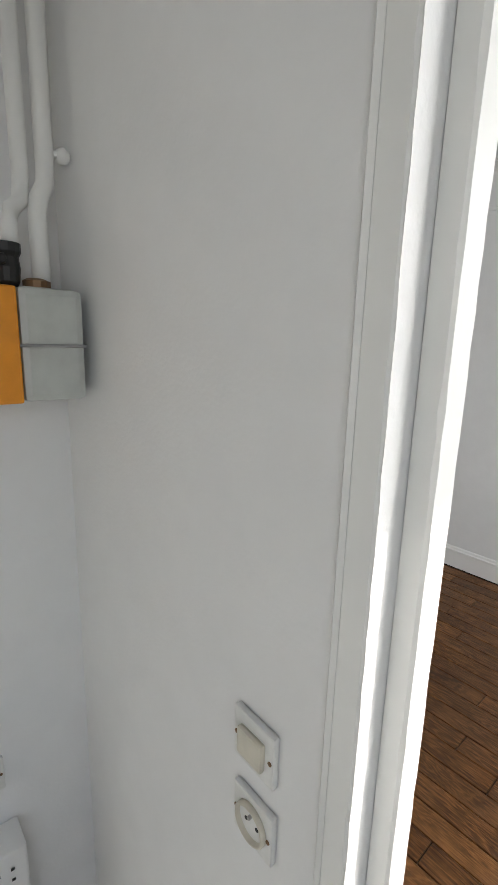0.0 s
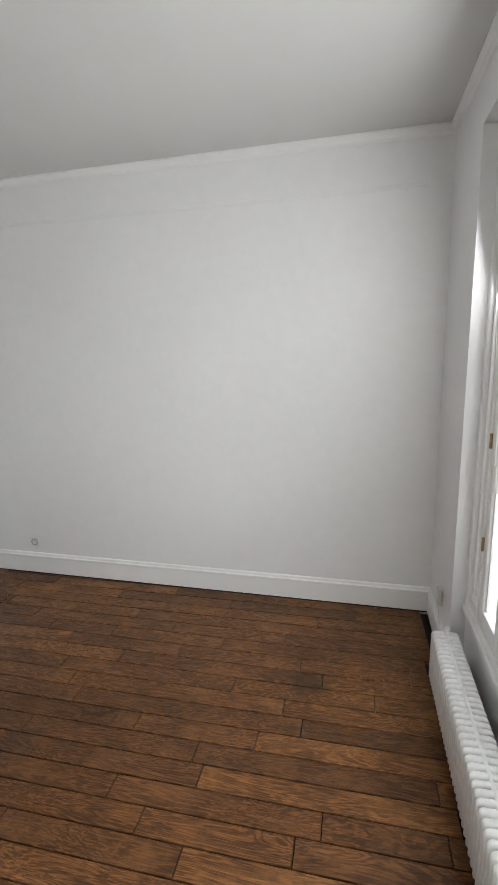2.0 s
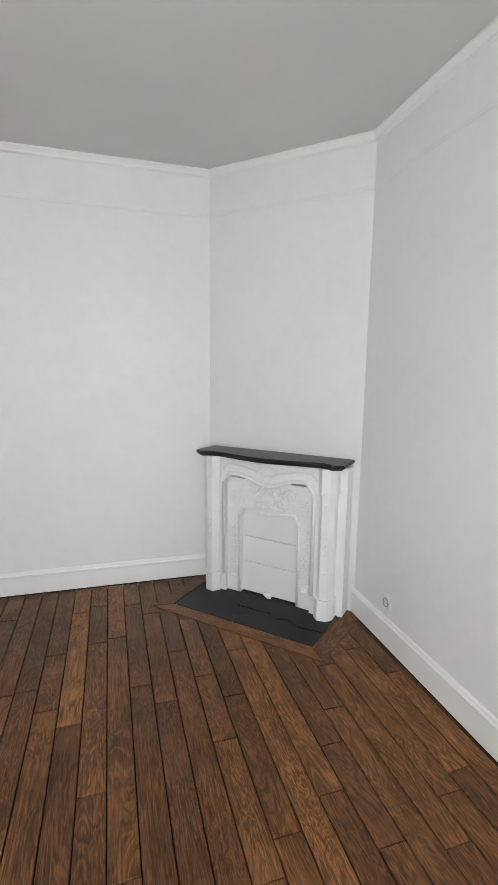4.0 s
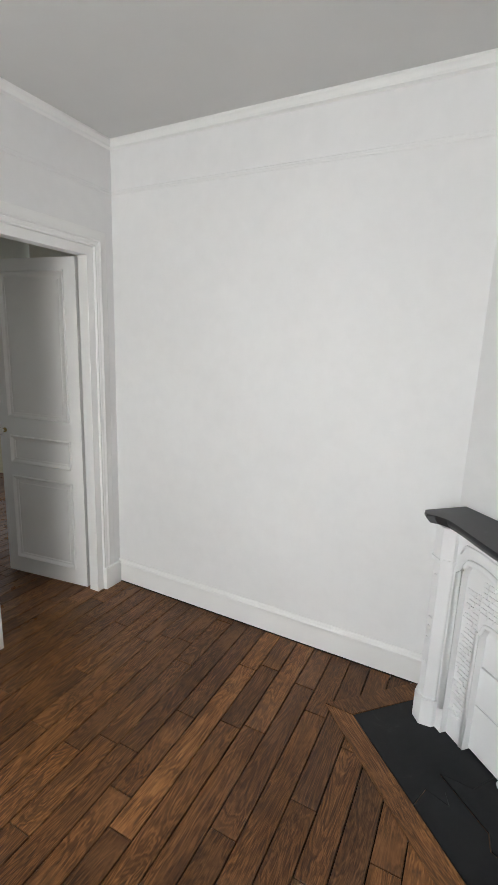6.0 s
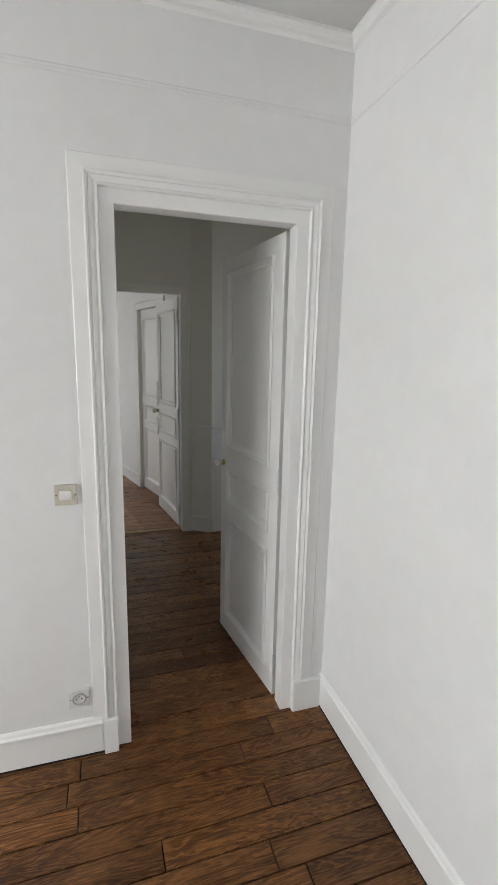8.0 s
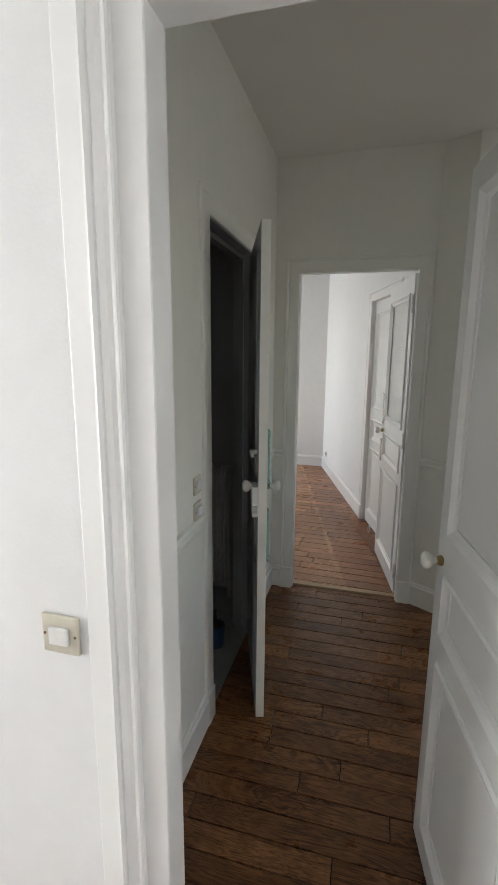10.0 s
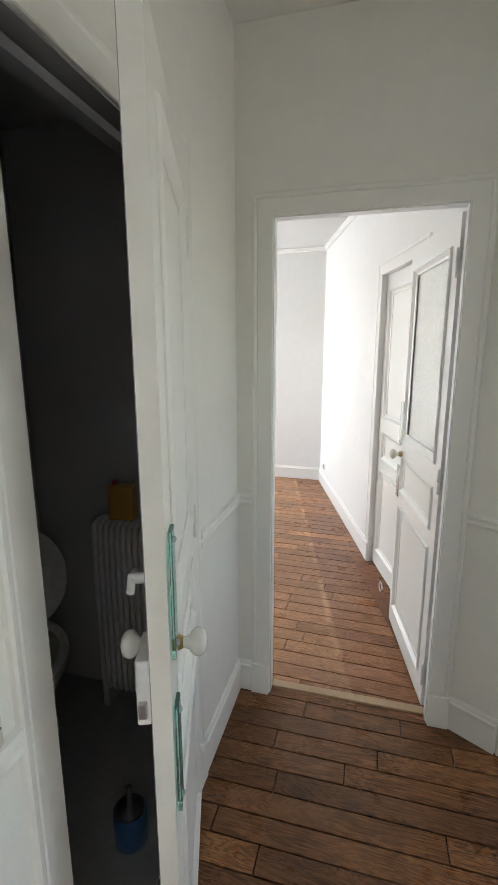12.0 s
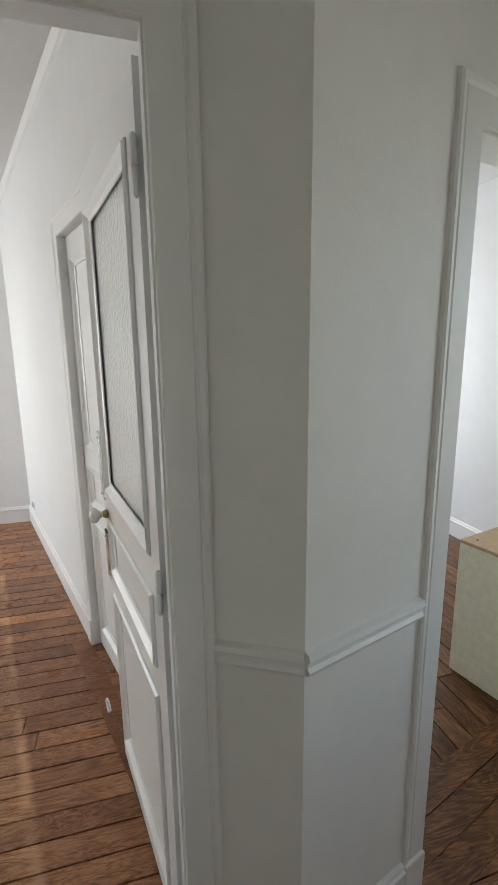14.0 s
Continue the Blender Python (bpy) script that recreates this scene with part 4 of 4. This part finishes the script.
# ---- ceiling lamp ----
lamp = root("bare_bulb", pose(-1.635, 1.36, 2.78), "bare compact fluorescent bulb on loose ceiling wires", "lamp")
part("cable", tube(bmesh.new(), [(0.0, 0.0, 0.01), (-0.012, 0.0, -0.02), (0.008, 0.004, -0.05), (0.0, 0.0, -0.075)], 0.0045), WHITEPL, lamp, "white twisted wire", True)
part("loose_wire", tube(bmesh.new(), [(0.0, 0.0, 0.0), (-0.02, -0.015, -0.03), (-0.035, -0.02, -0.045), (-0.055, -0.03, -0.05)], 0.003), CREAMPL, lamp)
part("connector", box(bmesh.new(), 0.016, 0.034, -0.008, 0.008, -0.05, -0.012, 0.003), WHITEPL, lamp, "white terminal block")
part("wire_loop", tube(bmesh.new(), [(0.0, 0.0, -0.002), (0.018, 0.004, -0.008), (0.026, 0.0, -0.014)], 0.003), WHITEPL, lamp)
part("bulb_holder", turned(bmesh.new(), [(0.006, -0.075), (0.015, -0.08), (0.016, -0.10), (0.014, -0.115), (0.014, -0.125), (0, -0.125)][::-1], None, 16), COPPER, lamp, "brown bulb holder", True)
part("ballast", turned(bmesh.new(), [(0.012, -0.112), (0.014, -0.122), (0.023, -0.132), (0.024, -0.165), (0.02, -0.17), (0, -0.17)][::-1], None, 20), WHITEPL, lamp, "white bulb base", True)
for x in (-0.009, 0.009):
    part("glass_tube", turned(bmesh.new(), [(0.0065, -0.168), (0.0065, -0.232), (0.003, -0.238), (0, -0.238)][::-1], Matrix.Translation((x, 0, 0)), 12), PORCELAIN, lamp, "white fluorescent tube", True)

# ---- kitchen corner: gas meter ----
gm = root("gas_meter", pose(-1.20, 0.008, 0), "grey gas meter with an orange cover on the kitchen wall", "gas meter")
part("meter_body", box(bmesh.new(), 0.045, 0.155, -0.228, -0.132, 1.522, 1.692, 0.012), METERG, gm, "grey enamelled case")
part("cover", box(bmesh.new(), 0.05, 0.163, -0.32, -0.230, 1.522, 1.690, 0.004), ORANGE, gm, "orange cover")
part("back_bracket", box(bmesh.new(), 0.004, 0.05, -0.215, -0.135, 1.53, 1.68, 0.003), BLACK, gm, "dark mounting bracket")
part("clamp_wire", tube(bmesh.new(), [(0.158, -0.245, 1.607), (0.159, -0.23, 1.607), (0.159, -0.135, 1.607), (0.14, -0.127, 1.607), (0.06, -0.126, 1.607)], 0.0025), STEEL, gm, "steel clamp wire")
part("outlet_nut", turned(bmesh.new(), [(0.016, 1.690), (0.021, 1.694), (0.021, 1.704), (0.014, 1.708), (0.0, 1.708)], Matrix.Translation((0.10, -0.184, 0)), 12), COPPER, gm, "brown union nut")
part("valve", turned(bmesh.new(), [(0.014, 1.692), (0.018, 1.70), (0.020, 1.72), (0.018, 1.735), (0.022, 1.742), (0.022, 1.755), (0, 1.755)], Matrix.Translation((0.10, -0.226, 0)), 14), BLACK, gm, "black shut-off valve")
part("valve_lever", box(bmesh.new(), 0.10, 0.135, -0.268, -0.232, 1.722, 1.736, 0.004), BLACK, gm)
pp = root("gas_pipes", pose(-1.20, 0.016, 0), "two white painted gas pipes running up the wall", "pipe")
part("pipe", tube(bmesh.new(), [(0.10, -0.184, 1.70), (0.10, -0.184, 1.80), (0.095, -0.180, 1.825), (0.085, -0.166, 1.85), (0.08, -0.162, 1.875), (0.08, -0.162, 2.78)], 0.014, 14), TRIM_OLD, pp, "", True)
part("pipe", tube(bmesh.new(), [(0.10, -0.226, 1.75), (0.10, -0.226, 1.785), (0.098, -0.22, 1.805), (0.09, -0.205, 1.82), (0.075, -0.198, 1.85), (0.07, -0.198, 2.78)], 0.0125, 14), TRIM_OLD, pp, "", True)
br = bmesh.new()
tube(br, [(0.08, -0.162, 1.90), (0.08, -0.124, 1.90)], 0.006)
blob(br, (0.08, -0.134, 1.90), 0.014, 0.012, 0.013)
part("pipe_clip", br, TRIM_OLD, pp, "white pipe clip", True)
# perforated cover low on the kitchen wall
pc = root("perforated_cover", pose(-1.20, 0, 0), "white perforated metal cover at the kitchen wall", "cover")
part("case", box(bmesh.new(), 0.002, 0.075, -0.60, -0.262, 0.002, 0.635, 0.005), TRIM, pc)
bm = bmesh.new()
for i in range(12):
    for j in range(23):
        box(bm, 0.0752, 0.0762, -0.58 + i * 0.026, -0.573 + i * 0.026, 0.02 + j * 0.026, 0.026 + j * 0.026)
tagged(part("perforation", bm, BLACK, pc, "rows of dark slots"), kind="stuff")

# ---- closet things ----
cr = root("radiator", pose(-1.975, -2.10, 0), "old grey cast iron column radiator in the closet", "radiator")
for i in range(13):
    x = -0.165 + i * 0.0275
    bm = bmesh.new()
    for y in (0.055, 0.018, -0.018, -0.055):
        tube(bm, [(x, y * 0.85, 0.12), (x, y, 0.15), (x, y, 0.87), (x, y * 0.85, 0.905)], 0.0118, 8)
    box(bm, x - 0.006, x + 0.006, -0.05, 0.05, 0.15, 0.87)
    blob(bm, (x, 0, 0.895), 0.0145, 0.066, 0.03)
    blob(bm, (x, 0, 0.135), 0.0145, 0.066, 0.03)
    part("radiator_section", bm, RADG, cr, "", True)
for x in (-0.165, 0.165):
    part("foot", box(bmesh.new(), x - 0.015, x + 0.015, -0.05, 0.05, 0.012, 0.14, 0.004), RADG, cr)
tin = root("tin_can", pose(-1.925, -2.10, 0.924, 0, 0, 8), "ochre rectangular tin with a dark label on a radiator", "tin")
part("can_body", box(bmesh.new(), -0.052, 0.052, -0.03, 0.03, 0, 0.15, 0.006), CAN, tin)
part("cap", turned(bmesh.new(), [(0.012, 0.15), (0.012, 0.166), (0, 0.166)], Matrix.Translation((0.03, 0, 0)), 14), RED, tin, "red screw cap")
part("label_band", box(bmesh.new(), -0.04, 0.04, -0.0315, -0.030, 0.03, 0.07), BLACK, tin, "dark label with unreadable bars")
part("label_bar", box(bmesh.new(), -0.03, 0.03, -0.0325, -0.0316, 0.046, 0.052), CREAMPL, tin)
part("emblem", turned(bmesh.new(), [(0.022, 0), (0.022, 0.001), (0, 0.001)], Matrix.Translation((0, -0.030, 0.10)) @ pose(0, 0, 0, 90), 16), RED, tin, "round red emblem")
wc = root("toilet", pose(-1.60, -1.80, 0.012, 0, 0, -146), "white toilet with its lid raised in a dark closet", "toilet")
bm = bmesh.new()
rings = []
for sx, sy, z, oy in ((0.11, 0.17, 0.0, 0.02), (0.10, 0.16, 0.10, 0.02), (0.12, 0.19, 0.25, 0.0), (0.175, 0.235, 0.36, -0.02), (0.185, 0.245, 0.40, -0.02), (0.15, 0.20, 0.40, -0.02), (0.10, 0.13, 0.27, -0.02), (0.04, 0.05, 0.22, -0.02)):
    rings.append([bm.verts.new((sx * math.cos(a), oy + sy * math.sin(a), z)) for a in (2 * math.pi * i / 28 for i in range(28))])
for a, b in zip(rings, rings[1:]):
    for k in range(28):
        bm.faces.new((a[k], a[(k + 1) % 28], b[(k + 1) % 28], b[k]))
bm.faces.new(rings[-1])
bm.faces.new(rings[0][::-1])
part("bowl", bm, PORCELAIN, wc, "", True)
bm = bmesh.new()
ring = [(0.165 * math.cos(a), -0.02 + 0.225 * math.sin(a), 0.415) for a in (2 * math.pi * i / 32 for i in range(33))]
tube(bm, ring, 0.018, 8)
part("seat", bm, WHITEPL, wc, "", True)
bm = turned(bmesh.new(), [(0.17, 0), (0.185, 0.006), (0.18, 0.016), (0.0, 0.02)], None, 32)
ld = part("lid", bm, WHITEPL, wc, "raised white lid", True)
ld.matrix_local = pose(0, 0.20, 0.64, 82, 0, 0) @ Matrix.Diagonal((1, 1.22, 1, 1))
bb = root("brush_holder", pose(-2.215, -1.55, 0.012), "dark blue toilet brush holder on the closet floor", "brush holder")
part("cup", turned(bmesh.new(), [(0.05, 0), (0.054, 0.004), (0.056, 0.12), (0.052, 0.125), (0.045, 0.12), (0.04, 0.05), (0, 0.05)], None, 24), NAVY, bb, "", True)
part("lid", turned(bmesh.new(), [(0.048, 0.118), (0.046, 0.13), (0.012, 0.14), (0.008, 0.20), (0.010, 0.21), (0, 0.212)], None, 20), BLACK, bb, "", True)

# ---- adjoining room: cream carcass ----
cb = root("cabinet", face_matrix((-4.701, -3.139, 0.001), (-0.22, 0.975)), "cream laminate cabinet carcass with a raw wood top", "cabinet")
part("carcass", box(bmesh.new(), 0.0, 0.75, 0.0, 0.42, 0.0, 0.685, 0.003), CREAM, cb)
part("top_board", box(bmesh.new(), 0.001, 0.749, 0.001, 0.419, 0.6865, 0.703, 0.002), RAWWOOD, cb, "raw chipboard edge")
for x in (0.05, 0.18):
    part("screw", turned(bmesh.new(), [(0.006, 0.703), (0.006, 0.7045), (0, 0.7045)], Matrix.Translation((x, 0.06, 0)), 10), BLACK, cb)
dsb = root("door_stop_ring", face_matrix((-3.060, -3.23, 0.155), dw), "white wire loop at the foot of a door", "wire loop")
part("loop", tube(bmesh.new(), [(0.03 * math.cos(a), -0.02 + 0.0 * a, 0.03 * math.sin(a)) for a in (2 * math.pi * i / 20 for i in range(16))], 0.004), WHITEPL, dsb)

# ---- outside: courtyard wing ----
wing = root("courtyard_wing", pose(1.2, 6.2, -6.2), "pale brick courtyard wing of the building", "building")
part("brick_wall", box(bmesh.new(), 0, 4.45, 0, 9, 0, 17.5), BRICK, wing)
part("roof", prism(bmesh.new(), [(-0.2, -0.2), (4.6, -0.2), (4.6, 9.2), (-0.2, 9.2)], 17.5, 17.9), ROOFM, wing)
for i in range(2):
    for k in range(5):
        wb = bmesh.new()
        box(wb, 0.7 + i * 2.0, 1.7 + i * 2.0, -0.03, 0.0 - 0.002, 1.0 + k * 3.1, 2.9 + k * 3.1)
        wv = part("window", wb, TRIM, wing)
        part("pane", box(bmesh.new(), 0.76 + i * 2.0, 1.64 + i * 2.0, -0.04, -0.031, 1.06 + k * 3.1, 2.84 + k * 3.1), BLACK, wv)

# ---- floor boards ----


def plank_mesh(name, w, d, h, c=0.0014):
    x, y = w / 2, d / 2
    v = [(-x, -y, -h), (x, -y, -h), (x, y, -h), (-x, y, -h), (-x, -y, -c), (x, -y, -c), (x, y, -c), (-x, y, -c), (-x + c, -y + c, 0), (x - c, -y + c, 0), (x - c, y - c, 0), (-x + c, y - c, 0)]
    f = [(3, 2, 1, 0)] + [(i, (i + 1) % 4, 4 + (i + 1) % 4, 4 + i) for i in range(4)] + [(4 + i, 4 + (i + 1) % 4, 8 + (i + 1) % 4, 8 + i) for i in range(4)] + [(8, 9, 10, 11)]
    me = bpy.data.meshes.new(name)
    me.from_pydata(v, [], f)
    return me


def boards(name, label, material, x0, x1, y0, y1, pitch, turn, pivot, seed, lengths, clip=None, gap=0.0050):
    """A floor of boards laid along x, turned by a small angle about pivot."""
    rng = random.Random(seed)
    top = root(name, pose(*pivot, 0, 0, turn), label, "floor", "", "structure")
    shared = {}
    rows = int(round((y1 - y0) / pitch))
    inv = top.matrix_world
    for r in range(rows):
        y = y0 + (r + 0.5) * pitch
        x = x0 - rng.uniform(0, lengths[-1])
        while x < x1:
            ln = rng.choice(lengths)
            lo, hi = clip(inv @ Vector((0, y, 0))) if clip else (x0, x1)
            a, b = max(x, x0, lo), min(x + ln, x1, hi)
            x += ln
            if b - a < 0.06:
                continue
            key = round(b - a, 3)
            if key not in shared:
                shared[key] = plank_mesh("board", b - a - gap * 0.8, pitch - gap, 0.02)
                shared[key].materials.append(material)
            ob = new("board", shared[key])
            ob.parent = top
            ob.location = ((a + b) / 2, y, rng.uniform(-0.0012, 0.0))
            ob.rotation_euler = (rng.uniform(-0.006, 0.006), rng.uniform(-0.0006, 0.0006), 0)
    return top


ROOM_LENGTHS = [0.42, 0.55, 0.68, 0.8, 0.95, 1.1, 1.3]
boards("floor", "dark stained oak strip floor with open joints", OAK, -3.40, 0.66, -1.203, 1.80, 0.1035, 0.9, (-0.26, 1.159, 0), 3, ROOM_LENGTHS)
boards("floor_hall", "dark oak strip floor of the hall", OAK_HALL, -2.2, 1.05, -2.5736, 0.120, 0.0962, 0.0, (-2.85, -0.135, 0), 5, ROOM_LENGTHS, lambda p: (-9, 9 if p.y > -2.40 else WD.x + (p.y - WD.y + 0.1) / 0.287 + 2.85))
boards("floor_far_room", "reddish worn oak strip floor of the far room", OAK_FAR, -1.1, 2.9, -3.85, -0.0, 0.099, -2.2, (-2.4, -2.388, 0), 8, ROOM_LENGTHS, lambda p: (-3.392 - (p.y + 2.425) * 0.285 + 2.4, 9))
boards("floor_west_room", "dark oak boards of the adjoining room", OAK, -3.4, 0.4, -1.2, 1.2, 0.1, 90.0, (-4.7, -2.6, 0), 9, ROOM_LENGTHS, lambda p: (-9, (p.x - WD.x) * 0.26 + WD.y - 0.212 + 2.6))
for k in (-1, 0, 1):
    o = WD + Vector((0.276, -0.961)) * (0.012 + 0.102 * k)
    e = o + Vector((0.276, -0.961)) * 0.098
    bm = prism(bmesh.new(), [(o.x, o.y), (e.x, e.y), (e.x - 1.0, e.y - 0.287), (o.x - 1.0, o.y - 0.287)], -0.02, 0.0015)
    setting("border_board", bm, OAK, "dark oak border board at a doorway")
q = P1 + dw * 2.17
bm = prism(bmesh.new(), [(q.x + 0.014, q.y), (q.x + 0.105, q.y + 0.03), (q.x + 0.105 + dw.x * 1.25, q.y + 0.03 + dw.y * 1.25), (q.x + 0.014 + dw.x * 1.25, q.y + dw.y * 1.25)], -0.02, 0.0015)
setting("border_board", bm, OAK_DOOR, "reddish oak border board before a closed door")
bm = box(bmesh.new(), -3.226, -2.522, -2.422, -2.378, -0.004, 0.010, 0.004)
th = setting("threshold", bm, RAWWOOD, "light raw wood threshold strip between two floors")
setting("floor_kitchen", box(bmesh.new(), -1.20, 0.43, HS, -0.30, -0.02, -0.001), TILE)
setting("floor_closet", box(bmesh.new(), -2.355, CE2, CS, CN, -0.02, 0.010), TILE, "grey tiled closet floor")
